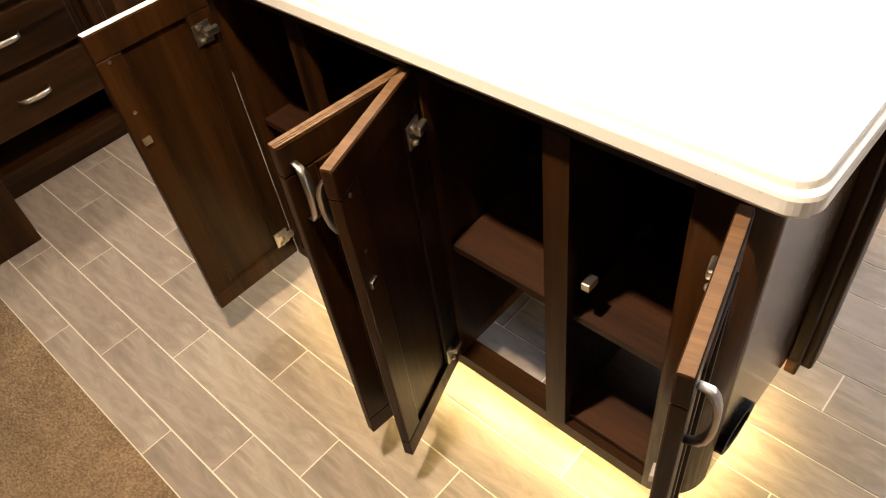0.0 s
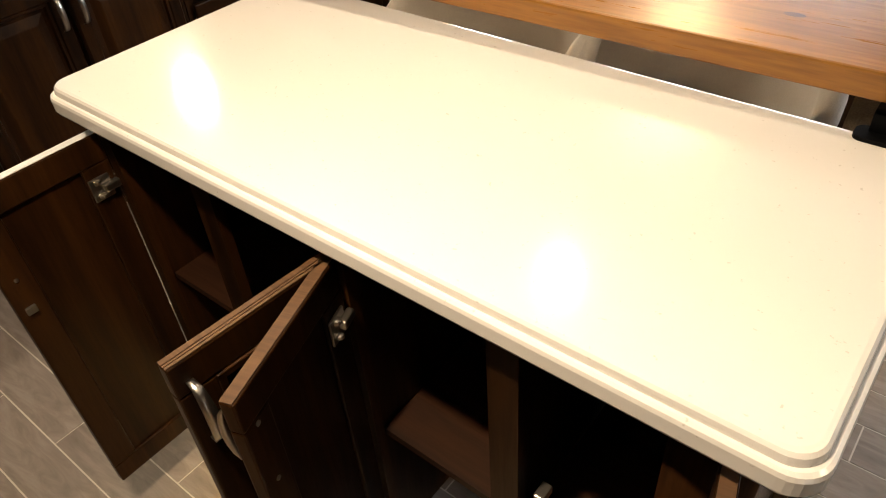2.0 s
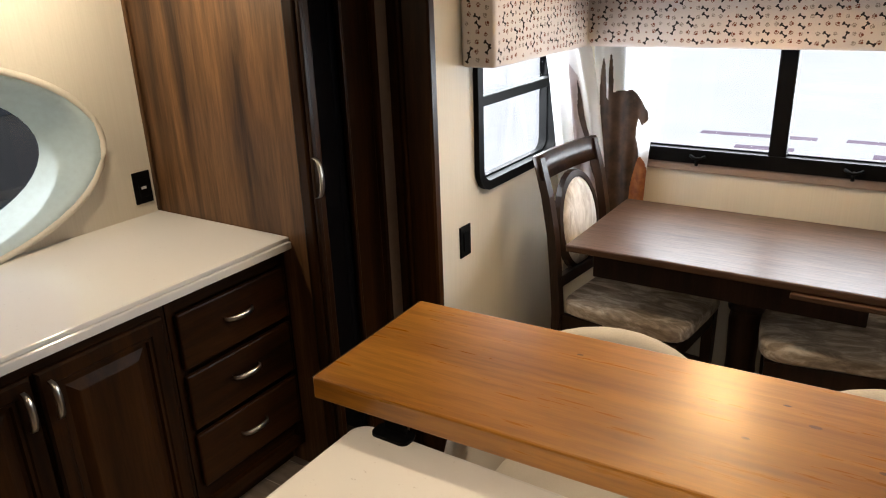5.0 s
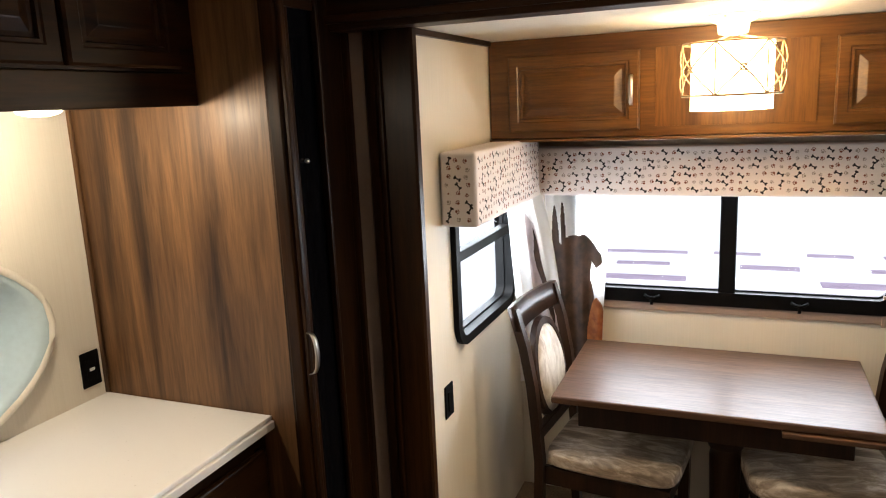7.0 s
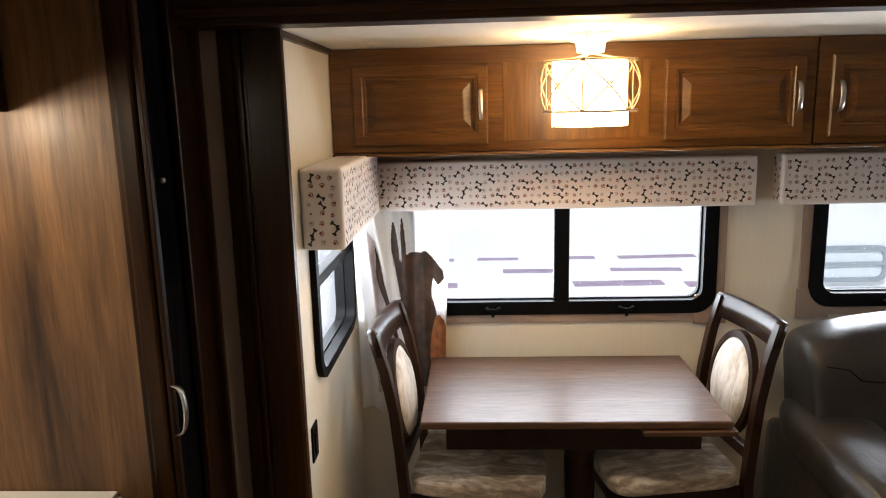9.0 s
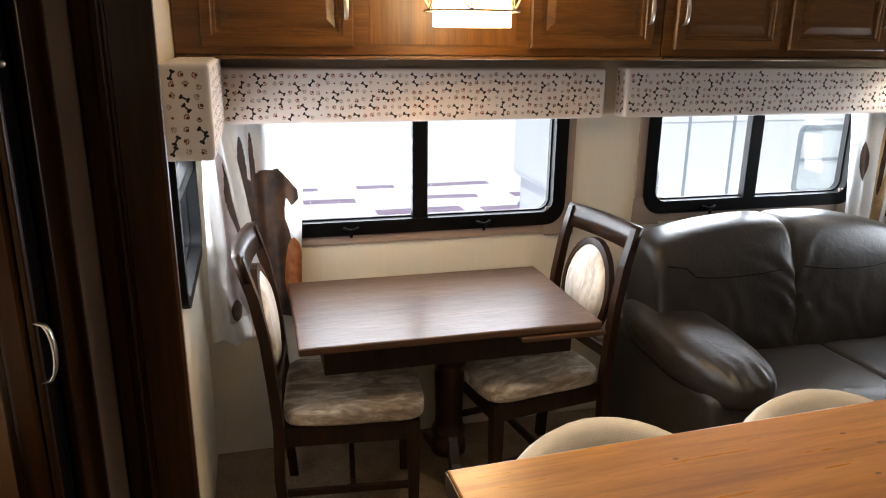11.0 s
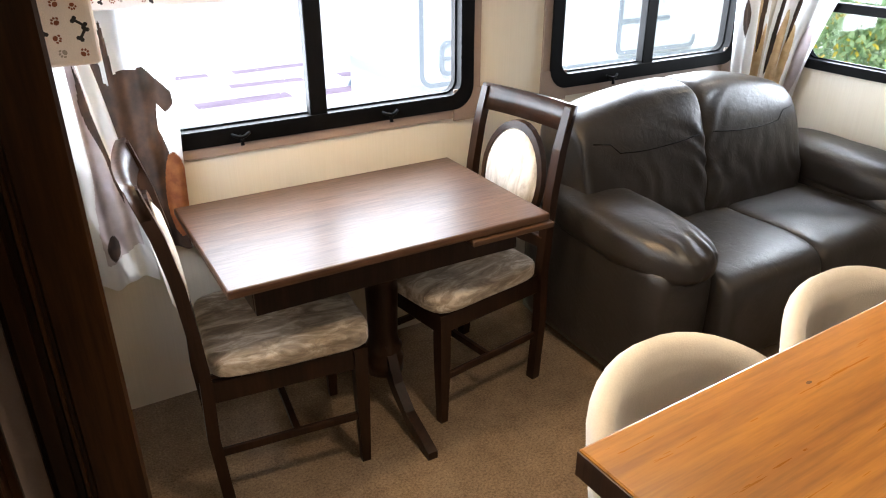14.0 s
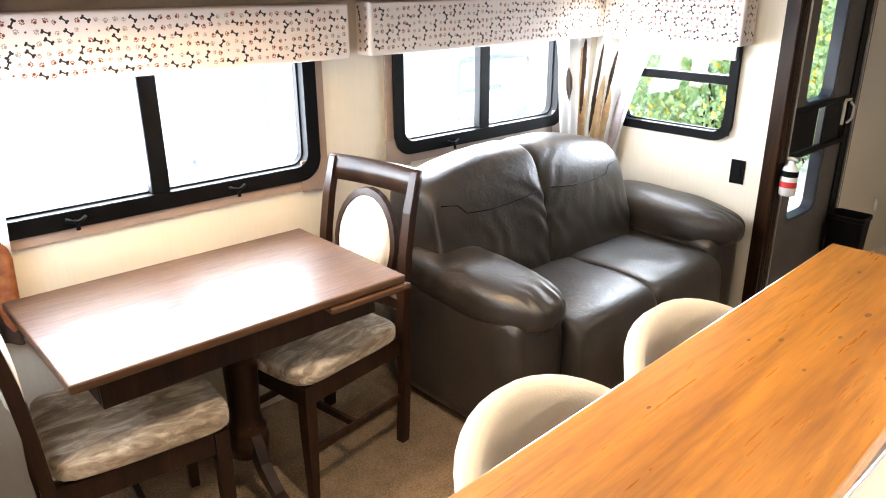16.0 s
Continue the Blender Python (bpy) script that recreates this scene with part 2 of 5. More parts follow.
mx_ = n_.new("ShaderNodeMixShader")
l_.new(fr_.outputs[0], mx_.inputs[0])
l_.new(thin.outputs[0], mx_.inputs[1])
l_.new(gl_.outputs[0], mx_.inputs[2])
l_.new(mx_.outputs[0], n_["Material Output"].inputs["Surface"])


def glowing(name, colour, strength):
    m = material(name, colour, 0.5)
    b = m.node_tree.nodes["Principled BSDF"]
    b.inputs["Emission Color"].default_value = (*colour, 1)
    b.inputs["Emission Strength"].default_value = strength
    return m


LED = glowing("warm_led", (1.0, 0.72, 0.26), 38)
SHADE = glowing("lit_lamp_shade", (1.0, 0.72, 0.38), 13)
PUCK = glowing("lit_puck_lens", (1.0, 0.88, 0.68), 12)
WHITE = mottled("white_enamel", (0.78, 0.77, 0.74), (0.82, 0.81, 0.78), 0.35, 10, 0.02, 200)
RED = material("red_label", (0.55, 0.03, 0.03), 0.4)
CONCRETE = mottled("pale_concrete", (0.80, 0.80, 0.79), (0.86, 0.86, 0.85), 0.85, 0.5, 0.3, 12)
MAROON = mottled("faded_maroon_paint", (0.30, 0.225, 0.29), (0.40, 0.32, 0.39), 0.8, 2, 0.3, 20)
LEAF = mottled("shrub_leaf", (0.26, 0.36, 0.16), (0.38, 0.48, 0.25), 0.6, 2, 0.1, 20)
n_, l_, b_ = nodes_of(LEAF)
tr_ = n_.new("ShaderNodeBsdfTranslucent")
tr_.inputs["Color"].default_value = (0.48, 0.66, 0.36, 1)
ms_ = n_.new("ShaderNodeMixShader")
ms_.inputs["Fac"].default_value = 0.55
l_.new(b_.outputs[0], ms_.inputs[1])
l_.new(tr_.outputs[0], ms_.inputs[2])
l_.new(ms_.outputs[0], n_["Material Output"].inputs["Surface"])
BLOOM = mottled("yellow_bloom", (0.75, 0.55, 0.04), (0.85, 0.66, 0.08), 0.6, 4, 0.1, 30)
STEEL = mottled("painted_trailer_skin", (0.80, 0.81, 0.82), (0.84, 0.85, 0.86), 0.4, 1, 0.05, 20)
TEAL = mottled("moulded_window_reveal", (0.46, 0.57, 0.60), (0.52, 0.63, 0.66), 0.4, 3, 0.05, 50)


# ---- mesh helpers ----
def link(name, bm, mat, smooth=False, loc=(0, 0, 0)):
    me = bpy.data.meshes.new(name)
    if not bm.is_valid:
        return None
    bmesh.ops.recalc_face_normals(bm, faces=bm.faces)
    bm.to_mesh(me)
    bm.free()
    me.materials.append(mat)
    if smooth:
        me.shade_smooth()
    ob = new(name, me)
    ob.location = loc
    return ob


def part(name, bm, mat, parent, label="", smooth=False, loc=(0, 0, 0)):
    ob = link(name, bm, mat, smooth, loc)
    ob.parent = parent
    return tagged(ob, label)


def thing(name, label, category, loc=(0, 0, 0), rz=0.0, group="", kind=""):
    ob = new(name)
    ob.empty_display_size = 0.05
    ob.matrix_world = pose(*loc, 0, 0, rz)
    return tagged(ob, label, category, group, kind)


def box(x0, x1, y0, y1, z0, z1, bevel=0.0, bm=None, seg=2):
    bm = bm or bmesh.new()
    r = bmesh.ops.create_cube(bm, size=1)
    for v in r["verts"]:
        v.co = Vector((x0 + (v.co.x + 0.5) * (x1 - x0), y0 + (v.co.y + 0.5) * (y1 - y0), z0 + (v.co.z + 0.5) * (z1 - z0)))
    if bevel:
        edges = list({e for v in r["verts"] for e in v.link_edges})
        bmesh.ops.bevel(bm, geom=edges, offset=bevel, segments=seg, affect="EDGES", profile=0.5)
    return bm


def extrude_outline(points, depth, axis="z", start=0.0, bm=None):
    """A prism from a flat outline: points are in the two other axes, in order."""
    bm = bm or bmesh.new()
    put = {"z": lambda a, b, c: (a, b, c), "y": lambda a, b, c: (a, c, b), "x": lambda a, b, c: (c, a, b)}[axis]
    lo = [bm.verts.new(put(a, b, start)) for a, b in points]
    hi = [bm.verts.new(put(a, b, start + depth)) for a, b in points]
    n = len(points)
    bm.faces.new(lo), bm.faces.new(hi)
    for i in range(n):
        bm.faces.new((lo[i], lo[(i + 1) % n], hi[(i + 1) % n], hi[i]))
    return bm


def round_rect(x0, x1, y0, y1, r, n=6):
    pts = []
    for cx, cy, a in ((x1 - r, y1 - r, 0), (x0 + r, y1 - r, 90), (x0 + r, y0 + r, 180), (x1 - r, y0 + r, 270)):
        for i in range(n + 1):
            t = radians(a + 90 * i / n)
            pts.append((cx + r * math.cos(t), cy + r * math.sin(t)))
    return pts


def ring(outer, inner, depth, axis="z", start=0.0, bm=None):
    """A frame between two outlines of the same count."""
    bm = bm or bmesh.new()
    put = {"z": lambda a, b, c: (a, b, c), "y": lambda a, b, c: (a, c, b), "x": lambda a, b, c: (c, a, b)}[axis]
    rows = [[bm.verts.new(put(a, b, c)) for a, b in pts] for pts, c in
            ((outer, start), (outer, start + depth), (inner, start + depth), (inner, start))]
    n = len(outer)
    for k in range(4):
        p, q = rows[k], rows[(k + 1) % 4]
        for i in range(n):
            bm.faces.new((p[i], p[(i + 1) % n], q[(i + 1) % n], q[i]))
    return bm


def tube(points, r, seg=8, bm=None, closed=False):
    """A round bar along a line of points."""
    bm = bm or bmesh.new()
    pts = [Vector(p) for p in points]
    rows = []
    for i, p in enumerate(pts):
        a = pts[i - 1] if i or closed else p
        b = pts[(i + 1) % len(pts)] if i < len(pts) - 1 or closed else p
        d = (b - a).normalized()
        up = Vector((0, 0, 1)) if abs(d.z) < 0.9 else Vector((1, 0, 0))
        s = d.cross(up).normalized()
        u = s.cross(d)
        rr = r[i] if isinstance(r, (list, tuple)) else r
        rows.append([bm.verts.new(p + rr * (math.cos(t) * s + math.sin(t) * u)) for t in [2 * math.pi * k / seg for k in range(seg)]])
    m = len(rows)
    for i in range(m if closed else m - 1):
        p, q = rows[i], rows[(i + 1) % m]
        for k in range(seg):
            bm.faces.new((p[k], p[(k + 1) % seg], q[(k + 1) % seg], q[k]))
    if not closed:
        bm.faces.new(rows[0]), bm.faces.new(rows[-1])
    return bm


def lathe(profile, seg=20, bm=None, centre=(0, 0, 0)):
    """A turned shape: profile of (radius, z)."""
    bm = bm or bmesh.new()
    c = Vector(centre)
    rows = [[bm.verts.new(c + Vector((r * math.cos(2 * math.pi * k / seg), r * math.sin(2 * math.pi * k / seg), z))) for k in range(seg)]
            for r, z in profile]
    for p, q in zip(rows, rows[1:]):
        for k in range(seg):
            bm.faces.new((p[k], p[(k + 1) % seg], q[(k + 1) % seg], q[k]))
    bm.faces.new(rows[0]), bm.faces.new(rows[-1])
    return bm


def soft_box(x0, x1, y0, y1, z0, z1, power=5.0, seg=10, wobble=0.0, freq=6.0, bm=None, ends=None):
    """An upholstered block: a box with full, rounded sides."""
    bm = bm or bmesh.new()
    r = bmesh.ops.create_grid(bm, x_segments=1, y_segments=1, size=1)
    bmesh.ops.delete(bm, geom=r["verts"], context="VERTS")
    r = bmesh.ops.create_cube(bm, size=2)
    es = list({e for v in r["verts"] for e in v.link_edges})
    bmesh.ops.subdivide_edges(bm, edges=es, cuts=seg, use_grid_fill=True)
    c = Vector(((x0 + x1) / 2, (y0 + y1) / 2, (z0 + z1) / 2))
    h = Vector(((x1 - x0) / 2, (y1 - y0) / 2, (z1 - z0) / 2))
    for v in bm.verts:
        p = v.co.copy()
        n = (abs(p.x) ** power + abs(p.y) ** power + abs(p.z) ** power) ** (1 / power)
        if ends:   # ends squarer than the round of the roll
            n = ((abs(p.y) ** power + abs(p.z) ** power) ** (ends / power) + abs(p.x) ** ends) ** (1 / ends)
        p = p / n
        w = Vector((p.x * h.x, p.y * h.y, p.z * h.z)) + c
        if wobble:
            w += p.normalized() * wobble * noise.noise(w * freq)
        v.co = w
    return bm


# ---- the setting ----
XR = 3.22           # far end wall of the dinette slide
YM = -1.06          # side wall of the trailer, where the slide opens
YD = -0.99          # inner face of the side wall at the entry door
ZC, ZS = 2.15, 1.955  # ceilings: room, slide


def structure(name, boxes, mat, label, category="wall", bevel=0.0):
    bm = bmesh.new()
    for b in boxes:
        box(*b, bevel=bevel, bm=bm)
    return tagged(link(name, bm, mat), label, category, kind="structure")


W1 = (0.23, 1.465, 0.905, 1.50)     # window outer sizes: two in the back wall, one in each end wall
W2 = (1.83, 2.93, 0.925, 1.50)
W3 = (-0.79, -0.13, 0.91, 1.50)
structure("wall_slide_back", [(-0.06, XR + 0.06, 0, 0.06, -0.02, W1[2] + .02), (-0.06, XR + 0.06, 0, 0.06, 1.48, 2.0),
                              (-0.06, W1[0] + .02, 0, 0.06, W1[2] + .02, 1.48), (W1[1] - .02, W2[0] + .02, 0, 0.06, W1[2] + .02, 1.48),
                              (W2[1] - .02, XR + 0.06, 0, 0.06, W1[2] + .02, 1.48)], WALLPAPER, "cream linen-textured slide wall with two windows")
for name, x0, x1, yend in (("wall_slide_front", -0.05, 0.0, YM), ("wall_slide_rear", XR, XR + 0.05, -0.945)):
    structure(name, [(x0, x1, yend, 0, -0.02, W3[2] + .02), (x0, x1, yend, 0, 1.48, 2.0),
                     (x0, x1, yend, W3[0] + .02, W3[2] + .02, 1.48), (x0, x1, W3[1] - .02, 0, W3[2] + .02, 1.48)], WALLPAPER,
              "cream linen-textured end wall of the slide")
structure("ceiling_slide", [(-0.06, XR + 0.06, YM, 0.06, ZS, ZS + 0.04)], CEILING, "cream slide ceiling panel", "ceiling")
structure("ceiling_entry", [(XR + .05, 5.3, YM - 0.10, YD + .06, ZC, ZC + 0.05)], CEILING, "cream ceiling panel over the entry", "ceiling")
structure("ceiling", [(-1.4, 5.3, -4.3, YM - 0.10, ZC, ZC + 0.05)], CEILING, "cream ceiling panel of the room", "ceiling")
structure("floor_carpet_dinette", [(-0.06, 3.3, -1.33, 0.06, -0.06, 0.0)], CARPET, "speckled tan cut-pile carpet", "carpet")
structure("floor_carpet_opposite", [(-0.35, 3.8, -4.2, -3.236, -0.06, 0.006)], CARPET, "speckled tan cut-pile carpet of the opposite slide", "carpet")
structure("floor", [(-1.3, 5.3, -3.36, -1.33, -0.08, -0.0012)], GROUT, "grey-brown wood-look plank floor with pale joints", "floor")
structure("floor_entry", [(3.3, 5.3, -1.33, YD + .06, -0.08, -0.004)], GROUT, "grey-brown floor at the entry", "floor")
# side wall beyond the slide, with the entry door's opening, and the walls that close the room
DX0, DX1, DZ = 3.288, 4.10, 1.98
structure("wall_side", [(DX1, 5.3, YD, YD + .06, -.02, 2.2), (DX0, DX1, YD, YD + .06, DZ, 2.2),
                        (-1.3, -0.05, YM, YM + .06, -.02, 2.2)], WALLPAPER, "cream side wall beside the entry door")
structure("wall_rear", [(5.3, 5.36, -4.3, YD + .06, -.02, 2.2)], WALLPAPER, "cream partition wall at the rear")
structure("wall_opposite", [(-0.4, 5.3, -4.26, -4.2, -.02, 2.2), (-1.3, -0.35, -3.42, -3.36, -.02, 2.2), (-0.41, -0.35, -4.2, -3.36, -.02, 2.2)],
          CHERRY_Z, "dark cherry wall of the opposite slide")
# front wall with an oval opening
bm = bmesh.new()
NO = 48
YC, ZO, RA, RB = -2.19, 1.165, 0.645, 0.30
oval = lambda k, x: [(YC + RA * k * math.cos(2 * math.pi * i / NO), ZO + RB * k * math.sin(2 * math.pi * i / NO)) for i in range(NO)]
def edge_point(a):
    c, s = math.cos(a), math.sin(a)
    t = min(((1.13) / abs(c)) if abs(c) > 1e-6 else 9e9, ((1.0 if s > 0 else 1.2) / abs(s)) if abs(s) > 1e-6 else 9e9)
    return (YC + t * c, ZO + t * s)
square = [edge_point(2 * math.pi * i / NO) for i in range(NO)]
ring(square, oval(1.0, 0), -0.05, "x", -1.0, bm)
tagged(link("wall_front", bm, WALLPAPER), "cream linen-textured front wall with an oval window", "wall", kind="structure")
# slide opening: header, fluted columns
structure("trim_slide_header", [(-0.2, 3.6, YM - 0.10, YM - 0.005, 1.950, 2.16), (-0.2, 3.6, YM - 0.115, YM - 0.10, 1.968, 1.99),
                                (1.44, 1.56, YM - 0.135, YM - 0.10, 1.93, 2.1)], CHERRY_X, "dark cherry header board over the slide opening", "trim", 0.004)


def fluted(name, x0, x1, y0, y1, z0, z1, label, n=3):
    """An upright moulded board: a stepped outline pulled up."""
    w = (x1 - x0)
    pts = [(x0, y1)]
    for i in range(n):
        a = x0 + w * i / n
        b = x0 + w * (i + 1) / n
        pts += [(a, y0), (b - w * 0.09, y0 - 0.004 * (i % 2)), (b - w * 0.06, y0 + 0.010), (b - 0.0005, y0 + 0.010)]
    pts += [(x1, y0), (x1, y1)]
    return tagged(link(name, extrude_outline(pts, z1 - z0, "z", z0), CHERRY_Z), label, "trim", kind="structure")


col = [(-0.128, -1.061), (-0.128, -1.078), (-0.118, -1.090), (-0.092, -1.090), (-0.088, -1.082), (-0.078, -1.082), (-0.074, -1.094), (-0.069, -1.094), (-0.066, -1.084),
       (-0.060, -1.084), (-0.056, -1.092), (0.026, -1.092), (0.033, -1.086), (0.033, -1.061)]
tagged(link("trim_column", extrude_outline(col, 1.95, "z", 0), CHERRY_Z), "dark cherry column with twin beads at the slide opening", "trim", kind="structure")
fluted("trim_column", XR - 0.004, XR + 0.066, -1.006, -0.947, 0, 1.95, "dark cherry column between the slide and entry door", 3)
structure("trim_strip", [(-0.182, -0.130, YM - 0.012, YM - 0.001, 0, 2.15)], TRIM_BEIGE, "narrow beige wall strip", "trim")
structure("trim_cove", [(0.0, 0.018, YM, -0.36, ZS - 0.018, ZS - 0.001)], CHERRY_Y, "thin dark cove strip under the slide ceiling", "trim")


def window(name, plane, a0, a1, z0, z1, axis, inward, bars=(), latches=(), trim=True, label="", f=0.055):
    """A trailer window: black rounded frame, bars, panes, latches and a beige surround. axis: the wall's normal."""
    w = thing(name, label, "window", kind="structure")
    pr = lambda d: inward * d
    out, inn = round_rect(a0, a1, z0, z1, 0.085, 8), round_rect(a0 + f, a1 - f, z0 + f, z1 - f, 0.05, 8)
    part("window_frame", ring(out, inn, pr(0.075), axis, plane - pr(0.055)), BLACK, w, "black rounded window frame")
    part("window_frame", ring(round_rect(a0 + f * .75, a1 - f * .75, z0 + f * .75, z1 - f * .75, 0.06, 8), round_rect(a0 + f + .006, a1 - f - .006, z0 + f + .006, z1 - f - .006, 0.045, 8),
                              pr(0.012), axis, plane - pr(0.03)), BLACK, w)
    for k, (p, wdt, upright) in enumerate(bars):
        d0, d1 = sorted((plane - pr(0.03), plane + pr(0.012)))
        if upright:
            b = (p - wdt / 2, p + wdt / 2, d0, d1, z0 + f * .8, z1 - f * .8) if axis == "y" else (d0, d1, p - wdt / 2, p + wdt / 2, z0 + f * .8, z1 - f * .8)
        else:
            b = (a0 + f * .8, a1 - f * .8, d0, d1, p - wdt / 2, p + wdt / 2) if axis == "y" else (d0, d1, a0 + f * .8, a1 - f * .8, p - wdt / 2, p + wdt / 2)
        part("mullion", box(*b, bevel=0.004), BLACK, w)
    pane = part("pane", extrude_outline(inn, pr(0.004), axis, plane - pr(0.03)), GLASS, w, "clear window pane")
    pane.visible_shadow = False
    for p, z in latches:
        y = plane + pr(0.03)
        bm = tube([(p - 0.03, y, z + 0.004), (p - 0.012, y + pr(.01), z - 0.004), (p, y + pr(.012), z - 0.006), (p + 0.012, y + pr(.01), z - 0.004), (p + 0.03, y, z + 0.004)], 0.006, 6)
        tube([(p, y - pr(.02), z - .006), (p, y + pr(0.012), z - 0.012), (p, y + pr(.012), z - 0.032)], 0.007, 6, bm)
        part("latch", bm, BLACK, w, "black turn latch", True)
    if trim:
        t = 0.035
        o2 = round_rect(a0 - t, a1 + t, z0 - t, z1 + t, 0.02, 8)
        part("surround", ring(o2, round_rect(a0 + .004, a1 - .004, z0 + .004, z1 - .004, 0.08, 8), pr(0.011), axis, plane + pr(0.0005)), TRIM_BEIGE, w, "beige padded window surround")
        if axis == "y":
            for c in (a0, a1):
                s = 1 if c == a1 else -1
                x0, x1 = sorted((c - s * 0.085, c + s * (t + .010)))
                bm = extrude_outline([(x0, z0 - t - .010), (x1, z0 - t - .010), (x1, z0 + .075), (x0, z0 + .075)], pr(0.006), axis, plane + pr(0.0118))
                part("corner_piece", bm, TRIM_BEIGE, w)
    return w


window("window_1", 0.0, *W1, "y", -1, [(0.846, 0.062, True)], [(0.565, 0.935), (1.105, 0.935)], label="black-framed sliding window above the dinette table")
window("window_2", 0.0, *W2, "y", -1, [(2.365, 0.062, True)], [(2.15, 0.95)], label="black-framed sliding window behind the sofa")
window("window_3", 0.0, *W3, "x", 1, [(1.225, 0.035, False)], (), trim=False, f=0.034, label="small black-framed window in the slide's end wall")
window("window_4", XR, -0.782, -0.13, 0.905, 1.50, "x", -1, [(1.185, 0.042, False)], (), trim=False, f=0.042, label="small black-framed window beside the sofa")
blind = thing("roller_blind", "white roller blind drawn up under the valance", "blind", (XR - .028, -0.45, 1.29))
part("cloth", box(-.003, .003, -.315, .25, 0, .12, .001), SHEER, blind)
part("bottom_bar", box(-.007, .007, -.318, .253, -.012, .0, .003), WHITE, blind, "white bottom bar")
part("end_bracket", box(-.012, .014, -.336, -.320, .0, .08, .003), BLACK, blind, "black end bracket")
# oval front window
w5 = thing("window_5", "oval front window in a deep pale moulded reveal", "window", kind="structure")
bm = bmesh.new()
rows = [[bm.verts.new((x, a, b)) for a, b in oval(k, 0)] for k, x in ((1.03, -0.985), (1.035, -0.975), (1.0, -0.968), (0.965, -0.98), (0.93, -1.01), (0.87, -1.06), (0.80, -1.10))]
for p, q in zip(rows, rows[1:]):
    for i in range(NO):
        bm.faces.new((p[i], p[(i + 1) % NO], q[(i + 1) % NO], q[i]))
part("window_frame", bm, TEAL, w5, "pale moulded oval reveal", True)
pane = part("pane", extrude_outline(oval(0.80, 0), 0.006, "x", -1.105), GLASS, w5, "clear oval pane")
pane.visible_shadow = False
part("rim", tube([(-0.972, YC + RA * 1.02 * math.cos(2 * math.pi * i / NO), ZO + RB * 1.035 * math.sin(2 * math.pi * i / NO)) for i in range(NO)], 0.012, 8, None, True), WALLPAPER, w5, "", True)

# entry door: an aluminium-edged screen door before the outer door
door = thing("door_1", "closed dark entry door with grey screen and two panes", "door", kind="structure")
part("door_frame", ring([(DX0, 0), (DX1, 0), (DX1, DZ), (DX0, DZ)], [(DX0 + .03, .03), (DX1 - .03, .03), (DX1 - .03, DZ - .035), (DX0 + .03, DZ - .035)], 0.06, "y", YD - 0.015), CHERRY_Z, door, "dark brown door frame")
part("frame_edge", box(DX0 + .031, DX0 + .040, YD - .022, YD - .010, .03, DZ - .04, .002), NICKEL, door, "bright aluminium edge")
part("frame_edge", box(DX1 - .042, DX1 - .031, YD - .022, YD - .010, .03, DZ - .04, .002), NICKEL, door, "bright aluminium edge")
SCREEN = mottled("grey_door_screen", (0.075, 0.066, 0.062), (0.105, 0.092, 0.086), 0.55, 4, 0.3, 420)
PX0, PX1 = 3.47, 3.80
for b in ((DX0 + .042, DX1 - .044, YD, YD + .012, .16, .50), (DX0 + .042, PX0, YD, YD + .012, .50, .83), (PX1, DX1 - .044, YD, YD + .012, .50, .83),
          (DX0 + .042, PX0, YD, YD + .012, 1.07, 1.80), (PX1, DX1 - .044, YD, YD + .012, 1.07, 1.80), (DX0 + .042, DX1 - .044, YD, YD + .012, 1.80, DZ - .04)):
    part("screen", box(*b), SCREEN, door, "dark grey insect screen")
part("kick_plate", box(DX0 + .042, DX1 - .044, YD - .004, YD + .012, .03, .158, .002), BLACK, door, "black kick plate")
for z0 in (.832, 1.045):
    part("cross_bar", box(DX0 + .041, DX1 - .043, YD - .014, YD + .012, z0, z0 + .026, .004), BLACK, door, "black cross bar")
part("stile", box(DX1 - .115, DX1 - .045, YD - .010, YD - .0005, .16, DZ - .042, .003), BLACK, door, "black lock stile")
part("slide_panel", box(DX0 + .06, 3.62, YD - .008, YD + .002, .862, 1.042, .003), BLACK, door, "black sliding access panel")
part("slide_panel", box(3.72, 3.90, YD - .006, YD + .004, .862, 1.042, .003), BLACK, door)
DOOR_BLUE = mottled("blue_grey_door_reveal", (0.045, 0.055, 0.072), (0.06, 0.07, 0.09), 0.4, 3, 0.05, 60)
for z0, z1 in ((0.50, 0.83), (1.07, 1.80)):
    part("pane_reveal", ring(round_rect(PX0 - .002, PX1 + .002, z0 - .002, z1 + .002, .05), round_rect(PX0 + .012, PX1 - .012, z0 + .012, z1 - .012, .045), .055, "y", YD + .006), DOOR_BLUE, door, "blue-grey pane reveal")
    pn = part("pane", extrude_outline(round_rect(PX0 + .006, PX1 - .006, z0 + .006, z1 - .006, .045), 0.004, "y", YD + .055), GLASS, door)
    pn.visible_shadow = False
part("outer_skin", box(3.34, PX0 + .004, YD + .03, YD + .058, .03, DZ - .04), SCREEN, door)
part("outer_skin", box(PX1 - .004, DX1 - .044, YD + .03, YD + .058, .03, DZ - .04), SCREEN, door)
bm = box(3.905, 3.925, YD - .022, YD - .010, .93, 1.06, .003)
box(3.905, 3.985, YD - .022, YD - .010, 1.045, 1.058, .003, bm)
tube([(3.965, YD - .024, 1.04), (3.962, YD - .045, 1.02), (3.955, YD - .045, .96), (3.95, YD - .026, .935)], .007, 8, bm)
part("door_handle", bm, WHITE, door, "white pull handle and plate")

